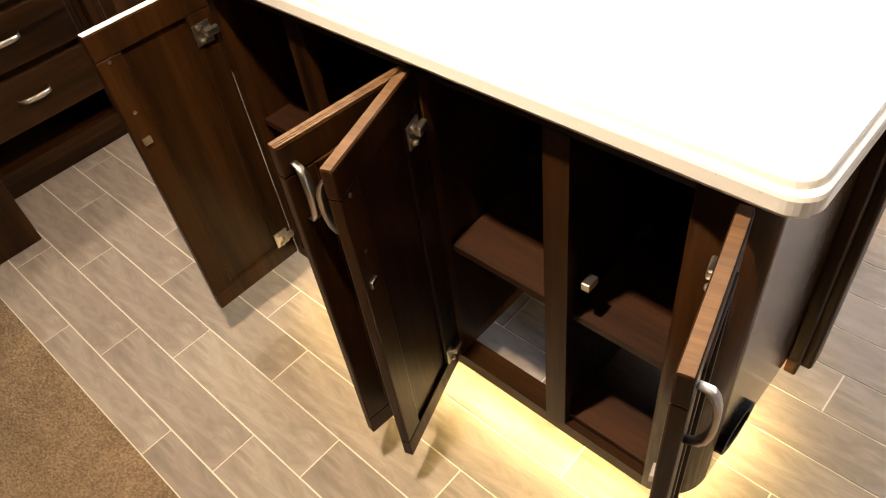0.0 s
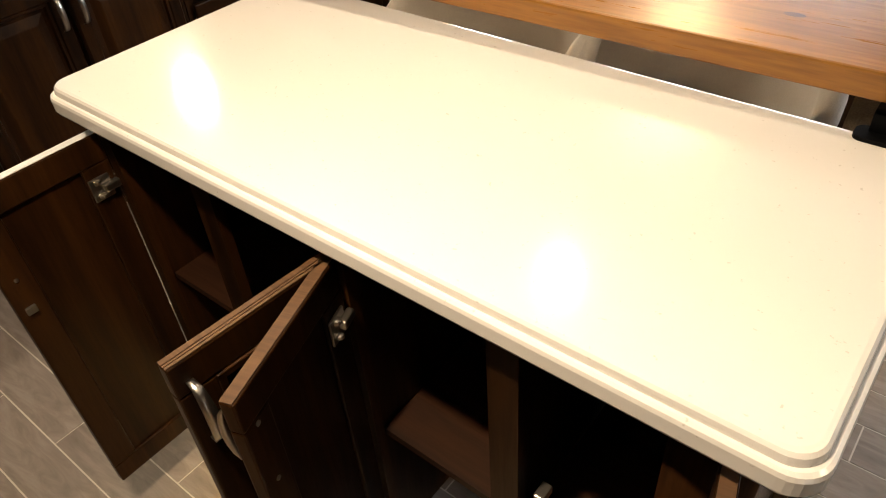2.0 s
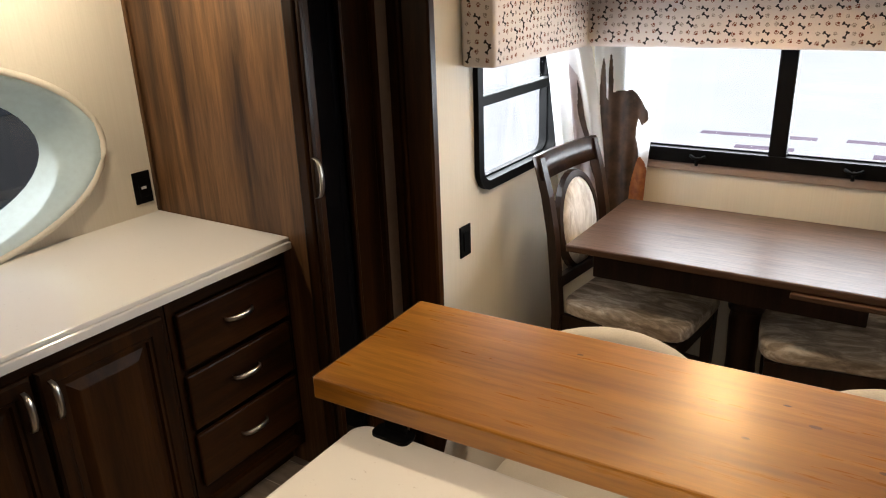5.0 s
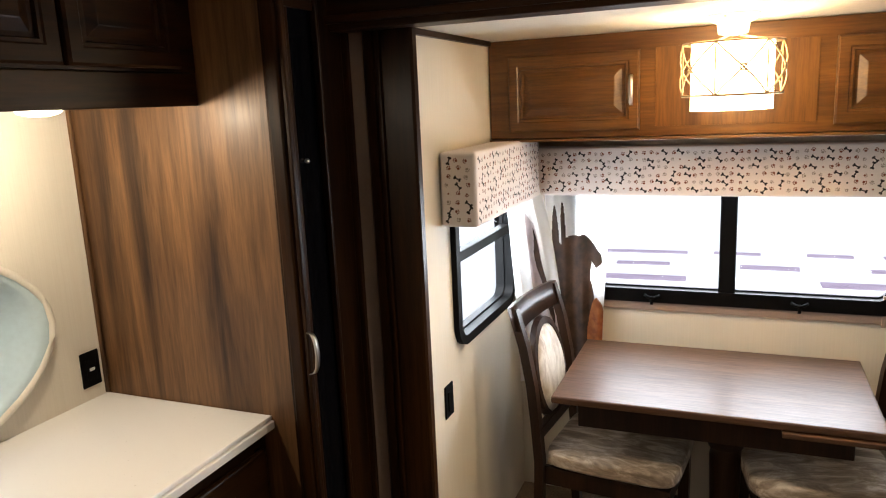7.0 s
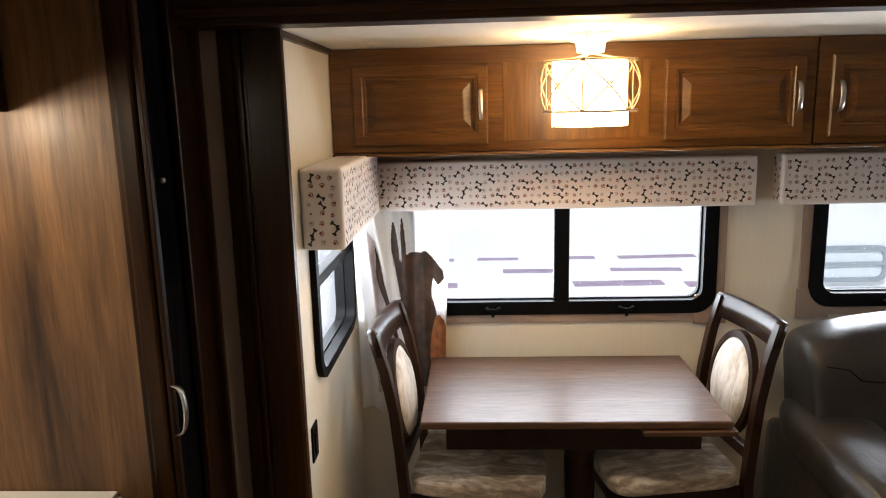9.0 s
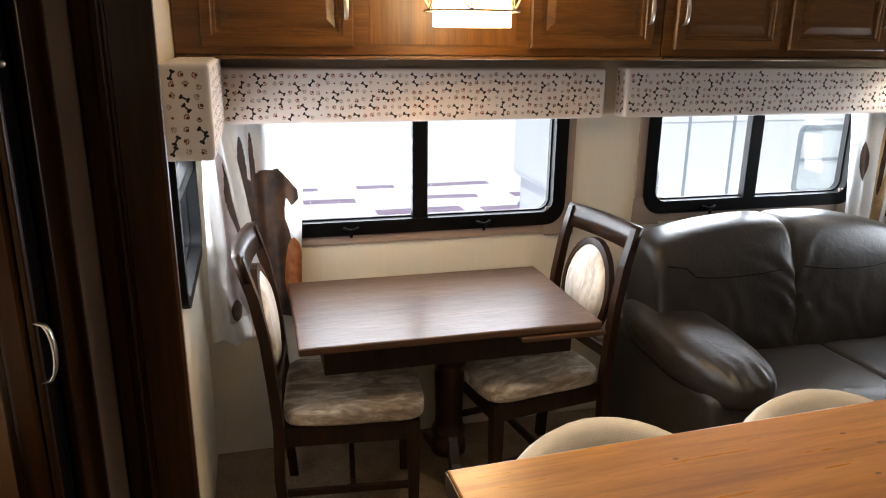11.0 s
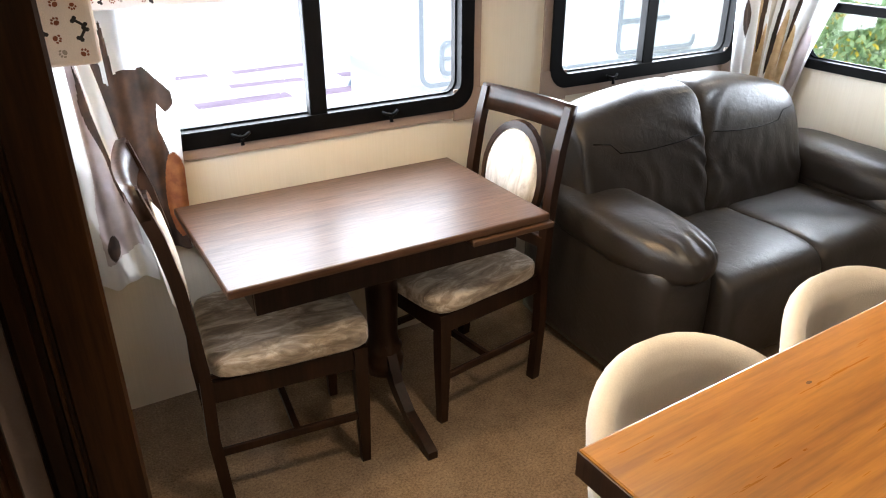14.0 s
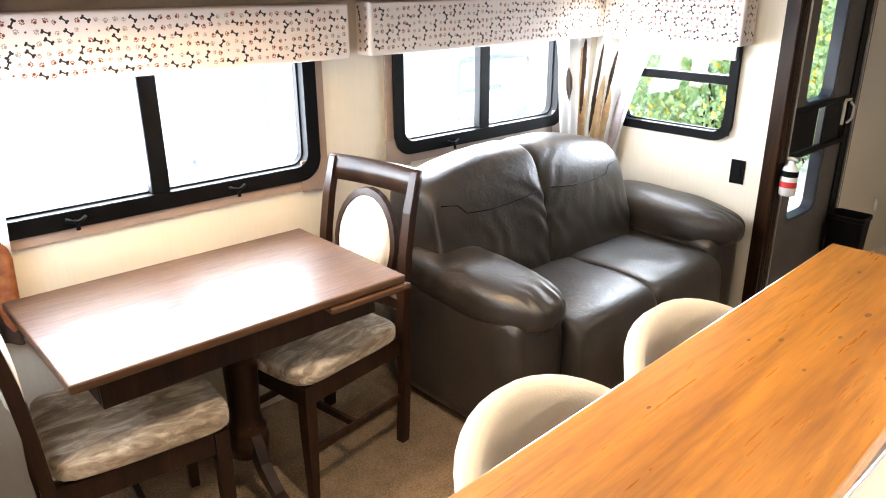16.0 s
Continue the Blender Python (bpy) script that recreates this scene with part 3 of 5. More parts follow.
# ---- dinette slide: overhead cabinets ----
YO, OZ0, OZ1 = -0.345, 1.585, 1.94


def panel_door(name, w, h, t, mat, parent, label, loc, up="y", handle=None, inset=0.055):
    """A raised-panel door of width w and height h in the plane x-z, its front towards -y; parts under parent."""
    d = new(name)
    d.parent = parent
    d.location = loc
    tagged(d, label)
    f = inset
    s = lambda k: [(k, k), (w - k, k), (w - k, h - k), (k, h - k)]
    bm = bmesh.new()
    levels = [(0.0, 0.0), (0.0, -t + .006), (0.006, -t), (f - .016, -t), (f - .012, -t + .004), (f - .004, -t + .004), (f, -t + .013), (f + .010, -t + .0135), (f + .034, -t + .003), (f + .038, -t + .002)]
    rows = [[bm.verts.new((a, y, b)) for a, b in s(k)] for k, y in levels]
    bm.faces.new(rows[0])
    for p, q in zip(rows, rows[1:]):
        for i in range(4):
            bm.faces.new((p[i], p[(i + 1) % 4], q[(i + 1) % 4], q[i]))
    bm.faces.new(rows[-1])
    part("panel", bm, mat, d)
    if handle:
        hx, hz, upright, ln = handle
        part("handle", arch_handle(ln, upright), NICKEL, d, "brushed nickel arched handle", True, (hx, -t, hz))
    return d


def arch_handle(ln=0.10, upright=True):
    bm = bmesh.new()
    n = 9
    rows = []
    for i in range(n):
        a = math.pi * i / (n - 1)
        s = -math.cos(a) * ln / 2
        d = -0.026 * math.sin(a) ** 0.7
        wd = 0.005 + 0.003 * math.sin(a)
        p = Vector((0, d, s)) if upright else Vector((s, d, 0))
        side = Vector((wd, 0, 0)) if upright else Vector((0, 0, wd))
        rows.append([bm.verts.new(p + o) for o in (side + Vector((0, .003, 0)), -side + Vector((0, .003, 0)), -side - Vector((0, .003, 0)), side - Vector((0, .003, 0)))])
    for p, q in zip(rows, rows[1:]):
        for k in range(4):
            bm.faces.new((p[k], p[(k + 1) % 4], q[(k + 1) % 4], q[k]))
    bm.faces.new(rows[0]), bm.faces.new(rows[-1])
    return bm


for x0, x1, doors in ((0.002, 1.655, ((0.08, 0.55, "r"), (1.15, 1.615, "r"))), (1.66, XR - .002, ((1.70, 2.14, "l"), (2.18, 2.62, "r"), (2.68, 3.12, "l")))):
    cab = thing("overhead_cabinet", "warm brown wooden overhead cabinet with raised-panel doors", "cabinet", (x0, YO, OZ0), group="overhead cabinets of the dinette slide")
    part("body", box(0, x1 - x0, 0.004, 0.343, 0.012, OZ1 - OZ0 + .013, .003), MAPLE_X, cab)
    part("bottom_rail", box(0, x1 - x0, -0.012, 0.33, 0, .010, .002), MAPLE_X, cab)
    if x0 < 1:
        part("centre_panel", box(0.60, 1.10, 0.0, 0.0035, 0.045, OZ1 - OZ0 - .045, .001), MAPLE_Z, cab, "plain upright-grained centre panel")
    for a, b, side in doors:
        panel_door("door", b - a, 0.272, 0.019, MAPLE_X, cab, "raised-panel door", (a - x0, 0.003, 0.036), handle=((b - a - .026) if side == "r" else .026, .136, True, .105), inset=0.05)

# dinette ceiling lamp: a drum shade in an open wire cage
L = thing("ceiling_lamp", "lit white drum lamp in an openwork gold wire cage", "ceiling lamp", (0.85, -0.66, ZS))
part("canopy", lathe([(0.072, 0.0), (0.074, -0.006), (0.062, -0.018), (0.044, -0.028), (0.040, -0.055), (0.012, -0.060)], 24), WHITE, L, "", True)
circle = lambda r: [(r * math.cos(2 * math.pi * k / 36), r * math.sin(2 * math.pi * k / 36)) for k in range(36)]
part("shade", ring(circle(.113), circle(.109), -.192, "z", -.078), SHADE, L, "glowing white fabric drum", True)
BRASS = mottled("antique_gold_wire", (0.50, 0.36, 0.20), (0.62, 0.47, 0.28), 0.35, 20, 0.05, 200, Metallic=1.0)
CR = 0.137
for z in (-0.080, -0.226):
    part("hoop", tube([(CR * math.cos(2 * math.pi * k / 30), CR * math.sin(2 * math.pi * k / 30), z) for k in range(30)], 0.0034, 6, None, True), BRASS, L, "", True)
for k in range(6):
    a0 = 2 * math.pi * k / 6 + 0.22
    for s in (1, -1):
        part("wire", tube([((CR + 0.010 * math.sin(math.pi * i / 6)) * math.cos(a0 + s * i / 6 * math.pi / 3), (CR + 0.010 * math.sin(math.pi * i / 6)) * math.sin(a0 + s * i / 6 * math.pi / 3), -0.080 - 0.146 * i / 6) for i in range(7)], 0.0024, 5), BRASS, L, "", True)
    part("upright", tube([(CR * math.cos(a0), CR * math.sin(a0), -0.080), (CR * math.cos(a0), CR * math.sin(a0), -0.226)], 0.0020, 5), BRASS, L, "", True)
    mid = a0 + math.pi / 6
    c0, e_, r0 = Vector((math.cos(mid), math.sin(mid), 0)), Vector((-math.sin(mid), math.cos(mid), 0)), 0.009
    part("ring", tube([c0 * (CR + .010) + e_ * (r0 * math.cos(2 * math.pi * i / 12)) + Vector((0, 0, -0.153 + r0 * math.sin(2 * math.pi * i / 12))) for i in range(12)], 0.0022, 5, None, True), BRASS, L, "small ring where wires cross", True)
for k in range(3):
    a0 = 2 * math.pi * k / 3 + .22
    part("arm", tube([(0.02 * math.cos(a0), 0.02 * math.sin(a0), -0.06), (CR * math.cos(a0), CR * math.sin(a0), -0.080)], 0.0025, 5), BRASS, L, "", True)
    part("screw", lathe([(.004, 0), (.005, -.006), (.002, -.009)], 8, None, (.068 * math.cos(a0), .068 * math.sin(a0), -.008)), BRASS, L)

# ---- valances and curtains ----
def bone(s):
    o = [(0.42, .17), (.52, .44), (.84, .50), (1.0, .26), (.90, 0), (1.0, -.26), (.84, -.50), (.52, -.44), (.42, -.17)]
    return [(x * s, y * s) for x, y in o] + [(-x * s, y * s) for x, y in reversed(o)]


def blob(cx, cy, rx, ry, n=7):
    return [(cx + rx * math.cos(2 * math.pi * i / n), cy + ry * math.sin(2 * math.pi * i / n)) for i in range(n)]


def paw(s):
    return [blob(0, -.25 * s, .50 * s, .42 * s, 8)] + [blob(x * s, y * s, .21 * s, .27 * s, 6) for x, y in ((-.62, .20), (-.23, .56), (.23, .56), (.62, .20))]


def scatter_print(parent, faces, seed):
    """Bones and paw marks printed on cloth: faces are (origin, u, v, width, height)."""
    rnd = random.Random(seed)
    bms = [bmesh.new(), bmesh.new(), bmesh.new()]
    for o, u, v, w, h in faces:
        o, u, v = Vector(o), Vector(u), Vector(v)
        nu, nv = max(2, int(w / 0.0265)), max(1, int(h / 0.0265))
        for i in range(nu):
            for j in range(nv):
                a = (i + 0.5 + rnd.uniform(-.17, .17)) * w / nu
                b = (j + 0.5 + rnd.uniform(-.17, .17)) * h / nv
                k = rnd.random()
                turn = rnd.uniform(0, 6.28)
                if (2 * i + 3 * j) % 7 in (0, 3):
                    k, turn = 0.1, rnd.choice((-0.6, -0.6, 1.05)) + rnd.uniform(-.25, .25)
                elif k < .26:
                    k = .5
                c, s = math.cos(turn), math.sin(turn)
                if k < 0.26:
                    shapes, which = [bone(0.0124 + rnd.uniform(0, .002))], 0
                elif k < 0.66:
                    shapes, which = paw(0.0100), 1 if rnd.random() < .7 else 2
                else:
                    shapes, which = (paw(0.0085), rnd.choice((1, 2, 2))) if rnd.random() < .6 else ([blob(0, 0, .0034, .0034)], rnd.choice((0, 1, 1)))
                for pts in shapes:
                    q = [(a + x * c - y * s, b + x * s + y * c) for x, y in pts]
                    if min(p[0] for p in q) < -.003 or max(p[0] for p in q) > w + .003 or min(p[1] for p in q) < -.003 or max(p[1] for p in q) > h + .003:
                        continue
                    bms[which].faces.new([bms[which].verts.new(o + u * x + v * y) for x, y in q])
    for bm, m, nm in zip(bms, (PRINT_BLACK, PRINT_BROWN, PRINT_GREY), ("black", "brown", "grey")):
        tagged(part("print", bm, m, parent, nm + " bone and paw print"), kind="stuff")


def valance(x0, x1, y0, y1, z0, z1, faces, seed, label):
    v = thing("valance", label, "window valance", ((x0 + x1) / 2, (y0 + y1) / 2, z0), group="window valances")
    c = v.location
    part("padded_board", box(x0 - c.x, x1 - c.x, y0 - c.y, y1 - c.y, 0, z1 - z0, 0.012, None, 3), VALANCE, v, "", False)
    e = 0.0012
    out = []
    for f in faces:
        if f == "-y":
            out.append(((x0 - c.x + .013, y0 - c.y - e, .013), (1, 0, 0), (0, 0, 1), x1 - x0 - .026, z1 - z0 - .026))
        elif f == "+x":
            out.append(((x1 - c.x + e, y0 - c.y + .013, .013), (0, 1, 0), (0, 0, 1), y1 - y0 - .026, z1 - z0 - .026))
        elif f == "-x":
            out.append(((x0 - c.x - e, y0 - c.y + .013, .013), (0, 1, 0), (0, 0, 1), y1 - y0 - .026, z1 - z0 - .026))
    scatter_print(v, out, seed)


PL = "cream padded valance printed with bones and paws"
valance(0.006, 1.572, -0.10, -0.002, 1.352, 1.546, ("-y", "+x"), 1, PL + " over the dinette window")
valance(1.665, XR - .006, -0.10, -0.002, 1.352, 1.548, ("-y", "-x"), 2, PL + " over the sofa window")
valance(0.002, 0.126, -0.865, -0.104, 1.352, 1.590, ("-y", "+x"), 3, PL + " beside the dinette")
valance(XR - .120, XR - .002, -0.825, -0.104, 1.345, 1.56, ("-y", "-x"), 4, PL + " beside the sofa")


def curtain(name_label, top0, top1, low0, low1, z0, z1, prints, seed, folds=3.2):
    """A hanging panel with folds between two corners above and two below; prints: (material, test(u, v)) over 0..1."""
    c = thing("curtain", name_label, "curtain", group="curtains")
    nu, nv = 110, 160
    bm = bmesh.new()
    grid = []
    t0, t1, b0, b1 = (Vector((*p, 0)) for p in (top0, top1, low0, low1))
    for j in range(nv + 1):
        v = j / nv
        w = v ** 1.6
        a, b = b0.lerp(t0, w), b1.lerp(t1, w)
        side = (b - a).normalized().cross(Vector((0, 0, 1)))
        row = []
        for i in range(nu + 1):
            u = i / nu
            d = 0.012 * math.sin(u * 6.28 * folds + seed + 1.1 * v) * (0.6 + 0.4 * v) + 0.008 * noise.noise(Vector((u * 5, v * 3, seed)))
            z = z0 + (z1 - z0) * v + 0.012 * math.sin(u * 6.28 * 1.6 + seed) * (1 - v)
            q = a.lerp(b, u) + side * d
            row.append(bm.verts.new((q.x, q.y, z)))
        grid.append(row)
    for j in range(nv):
        for i in range(nu):
            f = bm.faces.new((grid[j][i], grid[j][i + 1], grid[j + 1][i + 1], grid[j + 1][i]))
            for k, (m, test) in enumerate(prints):
                if test((i + .5) / nu, (j + .5) / nv):
                    f.material_index = k + 1
    ob = part("cloth", bm, SHEER, c, "", True)
    for m, _ in prints:
        ob.data.materials.append(m)
    so = ob.modifiers.new("thickness", "SOLIDIFY")
    so.thickness = 0.0012


def oval_at(cu, cv, ru, rv, ph=0.0):
    return lambda u, v: ((u - cu) / ru) ** 2 + ((v - cv) / rv) ** 2 < 1 + 0.18 * math.sin(9 * u + 14 * v + ph)


def inside(outline):
    """Is a place of the cloth within a closed outline whose edge is a little uneven?"""
    def test(u, v):
        u += 0.012 * math.sin(23 * v) + 0.01 * noise.noise(Vector((u * 9, v * 9, 1)))
        hit = False
        for (a, b), (c, d) in zip(outline, outline[1:] + outline[:1]):
            if (b > v) != (d > v) and u < a + (v - b) / (d - b) * (c - a):
                hit = not hit
        return hit
    return test


SITTING = [(.30, .80), (.62, .81), (.70, .78), (.92, .71), (.95, .66), (.84, .62), (.76, .65), (.72, .55), (.84, .42), (.92, .28), (.96, 0), (.02, 0), (.08, .25), (.2, .42), (.3, .52), (.26, .62), (.26, .74)]
SITTING = [(u, v * .94) for u, v in SITTING]
FLUFFY = [(.52, .90), (.62, .84), (.66, .68), (.74, .52), (.86, .36), (.90, .14), (.34, .10), (.30, .22), (.36, .38), (.40, .55), (.44, .74)]
FLUFFY_DARK = [(.60, .82), (.66, .66), (.76, .50), (.84, .36), (.80, .30), (.70, .40), (.62, .54), (.56, .70)]


def any_of(*tests):
    return lambda u, v: any(t(u, v) for t in tests)


curtain("white curtain with a grey-brown printed shape beside the end window", (0.045, -0.36), (0.115, -0.075), (0.025, -0.10), (0.235, -0.085), 0.53, 1.385,
        [(CURTAIN_GREY, inside(FLUFFY)), (CURTAIN_BROWN, any_of(inside(FLUFFY_DARK), oval_at(.46, .16, .10, .05)))], 0.4)
curtain("white curtain with a large dark brown printed shape by the dinette", (0.13, -0.045), (0.405, -0.045), (0.16, -0.05), (0.365, -0.05), 0.60, 1.365,
        [(CURTAIN_BROWN, any_of(inside(SITTING), oval_at(.13, .70, .06, .24, 3), oval_at(.27, .74, .035, .22, 1), oval_at(.2, .5, .12, .2, 2))),
         (CURTAIN_RUST, oval_at(.86, .24, .16, .17))], 1.7)
curtain("white curtain with tan and dark printed shapes behind the sofa", (2.80, -0.045), (3.09, -0.045), (2.87, -0.05), (3.06, -0.05), 0.66, 1.365,
        [(CURTAIN_TAN, any_of(oval_at(.80, .42, .10, .45), oval_at(.93, .3, .06, .35, 1))), (CURTAIN_BROWN, any_of(oval_at(.38, .66, .13, .13), oval_at(.85, .7, .04, .25)))], 0.9)
curtain("white curtain with tan and grey printed shapes beside the sofa", (XR - .115, -0.075), (XR - .045, -0.37), (XR - .20, -0.085), (XR - .03, -0.16), 0.62, 1.36,
        [(CURTAIN_TAN, any_of(oval_at(.25, .40, .10, .34), oval_at(.45, .36, .10, .28, 2))), (CURTAIN_GREY, oval_at(.78, .42, .12, .25)), (CURTAIN_BROWN, any_of(oval_at(.12, .62, .05, .3), oval_at(.4, .72, .04, .2)))], 2.2)


# ---- dining table ----
T = thing("dining_table", "dark walnut dining table with a turned pedestal and slide-out leaf", "table", (0.812, -0.40, 0))
part("tabletop", box(-0.50, 0.50, -0.315, 0.315, 0.724, 0.75, 0.006), TABLE, T, "polished walnut tabletop")
part("leaf", box(0.215, 0.512, -0.325, 0.30, 0.703, 0.721, 0.004), TABLE, T, "slide-out leaf under the top")
for b in ((-0.42, 0.42, -0.255, -0.235, 0.625, 0.722), (-0.42, 0.42, 0.235, 0.255, 0.625, 0.722), (-0.42, -0.40, -0.235, 0.235, 0.625, 0.722), (0.40, 0.42, -0.235, 0.235, 0.625, 0.702)):
    part("apron", box(*b, bevel=0.003), CHAIRWOOD, T)
part("pedestal", lathe([(0.066, 0.15), (0.068, 0.20), (0.060, 0.215), (0.064, 0.23), (0.064, 0.245), (0.054, 0.26), (0.050, 0.30), (0.053, 0.40), (0.055, 0.47), (0.050, 0.50), (0.060, 0.508), (0.062, 0.520), (0.052, 0.530),
                         (0.060, 0.540), (0.062, 0.552), (0.052, 0.562), (0.054, 0.585), (0.066, 0.60), (0.066, 0.70)], 24, None, (0.055, -0.01, 0)), CHAIRWOOD, T, "turned pedestal column with rings", True)
part("crossbar", box(-0.01, 0.12, -0.07, 0.05, 0.60, 0.70, 0.006), CHAIRWOOD, T)
for s in (-1, 1):
    pts = [(0.02, 0.27), (0.02, 0.17), (0.09, 0.10), (0.20, 0.035), (0.30, 0.0), (0.345, 0.0), (0.345, 0.028), (0.30, 0.045), (0.19, 0.085), (0.11, 0.15), (0.06, 0.24), (0.05, 0.27)]
    bm = extrude_outline([(s * a - 0.01, b) for a, b in pts], 0.034, "x", 0.038)
    part("foot", bm, CHAIRWOOD, T, "curved foot")


# ---- dining chairs ----
def dining_chair(loc, rz, label):
    """A chair whose back stands at +x; origin under the middle of its seat."""
    c = thing("dining_chair", label, "chair", loc, rz, group="chairs at the dining table")
    W, D = 0.212, 0.235
    part("seat", soft_box(-D - .012, D - .012, -W - .006, W + .006, 0.430, 0.497, 7.0, 12, 0.003), DAMASK, c, "crushed cream and brown damask seat", True)
    for s in (-1, 1):
        part("seat_rail", box(-D + .01, D, s * (W - .022) - .011, s * (W - .022) + .011, 0.36, 0.43, .003), CHAIRWOOD, c)
        pts = [(D - .012, 0.0), (D + .005, 0.25), (D + .0, 0.44), (D + .012, 0.60), (D + .026, 0.74), (D + .052, 0.88), (D + .092, 1.015)]
        bm = bmesh.new()
        rows = []
        for x, z in pts:
            w = 0.017 if z < .9 else .014
            rows.append([bm.verts.new((x + a, s * (W - .012) + b, z)) for a, b in ((-.017, -w), (.017, -w), (.017, w), (-.017, w))])
        for p, q in zip(rows, rows[1:]):
            for k in range(4):
                bm.faces.new((p[k], p[(k + 1) % 4], q[(k + 1) % 4], q[k]))
        bm.faces.new(rows[0]), bm.faces.new(rows[-1])
        part("back_post", bm, CHAIRWOOD, c)
        bm = bmesh.new()
        rows = [[bm.verts.new((-D + .03 + a * k, s * (W - .025) + b * k, z)) for a, b in ((-1, -1), (1, -1), (1, 1), (-1, 1))] for k, z in ((.014, 0), (.020, .25), (.021, .43))]
        for p, q in zip(rows, rows[1:]):
            for k in range(4):
                bm.faces.new((p[k], p[(k + 1) % 4], q[(k + 1) % 4], q[k]))
        bm.faces.new(rows[0]), bm.faces.new(rows[-1])
        part("leg", bm, CHAIRWOOD, c, "tapered front leg")
        part("stretcher", box(-D + .03, D, s * (W - .02) - .008, s * (W - .02) + .008, .17, .195, .003), CHAIRWOOD, c)
    part("seat_rail", box(-D + .012, -D + .034, -W + .03, W - .03, .36, .43, .003), CHAIRWOOD, c)
    part("stretcher", box(-.01, .01, -W + .02, W - .02, .17, .195, .003), CHAIRWOOD, c)
    # top rail, bowed
    bm = bmesh.new()
    rows = []
    for i in range(11):
        y = (-1 + 2 * i / 10) * (W + .004)
        bow = 0.018 * (1 - (y / W) ** 2)
        rows.append([bm.verts.new((x + bow, y, z)) for x, z in ((D + .058, .935), (D + .084, .935), (D + .108, 1.018), (D + .082, 1.022))])
    for p, q in zip(rows, rows[1:]):
        for k in range(4):
            bm.faces.new((p[k], p[(k + 1) % 4], q[(k + 1) % 4], q[k]))
    bm.faces.new(rows[0]), bm.faces.new(rows[-1])
    part("top_rail", bm, CHAIRWOOD, c, "", True)
    # oval back: wooden ring with a padded oval, leaning with the posts
    tilt = lambda z: D + .004 + max(0.0, z - .52) ** 1.6 * .22
    el = lambda k, i: (0.150 * k * math.cos(2 * math.pi * i / 28), 0.735 + 0.195 * k * math.sin(2 * math.pi * i / 28))
    bm = bmesh.new()
    rows = []
    for k, dx in ((1.0, -.012), (1.0, .012), (0.87, .014), (0.87, -.014)):
        rows.append([bm.verts.new((tilt(el(k, i)[1]) + dx + .012, el(k, i)[0], el(k, i)[1])) for i in range(28)])
    for n in range(4):
        p, q = rows[n], rows[(n + 1) % 4]
        for i in range(28):
            bm.faces.new((p[i], p[(i + 1) % 28], q[(i + 1) % 28], q[i]))
    part("back_ring", bm, CHAIRWOOD, c, "oval wooden back ring")
    bm = bmesh.new()
    rows = [[bm.verts.new((tilt(el(k, i)[1]) + dx + .012, el(k, i)[0], el(k, i)[1])) for i in range(28)] for k, dx in ((0.3, .024), (0.7, .022), (0.875, .008), (0.875, -.008), (0.7, -.024), (.3, -.028))]
    for p, q in zip(rows, rows[1:]):
        for i in range(28):
            bm.faces.new((p[i], p[(i + 1) % 28], q[(i + 1) % 28], q[i]))
    bm.faces.new(rows[0]), bm.faces.new(rows[-1])
    part("back_pad", bm, DAMASK_LIGHT, c, "pale crushed damask oval back pad", True)
    part("lower_rail", box(D - .008, D + .022, -W + .01, W - .01, .53, .575, .004), CHAIRWOOD, c)
    return c


DAMASK_LIGHT = material("pale_damask", (0.6, 0.56, 0.5), 0.6, Sheen_Weight=0.3)
n_, l_, b_ = nodes_of(DAMASK_LIGHT)
bl_ = noise_tex(DAMASK_LIGHT, coords(DAMASK_LIGHT, (20, 20, 7)), 1.2, 5, 0.65, 0.8)
l_.new(ramp(DAMASK_LIGHT, bl_, [(0.38, (0.42, 0.37, 0.31)), (0.6, (0.70, 0.66, 0.60))]), b_.inputs["Base Color"])
dining_chair((1.162, -0.386, 0), 9, "dark wooden dining chair with oval damask back beside the sofa")
dining_chair((0.497, -0.433, 0), 174, "dark wooden dining chair with oval damask back beside the curtained window")

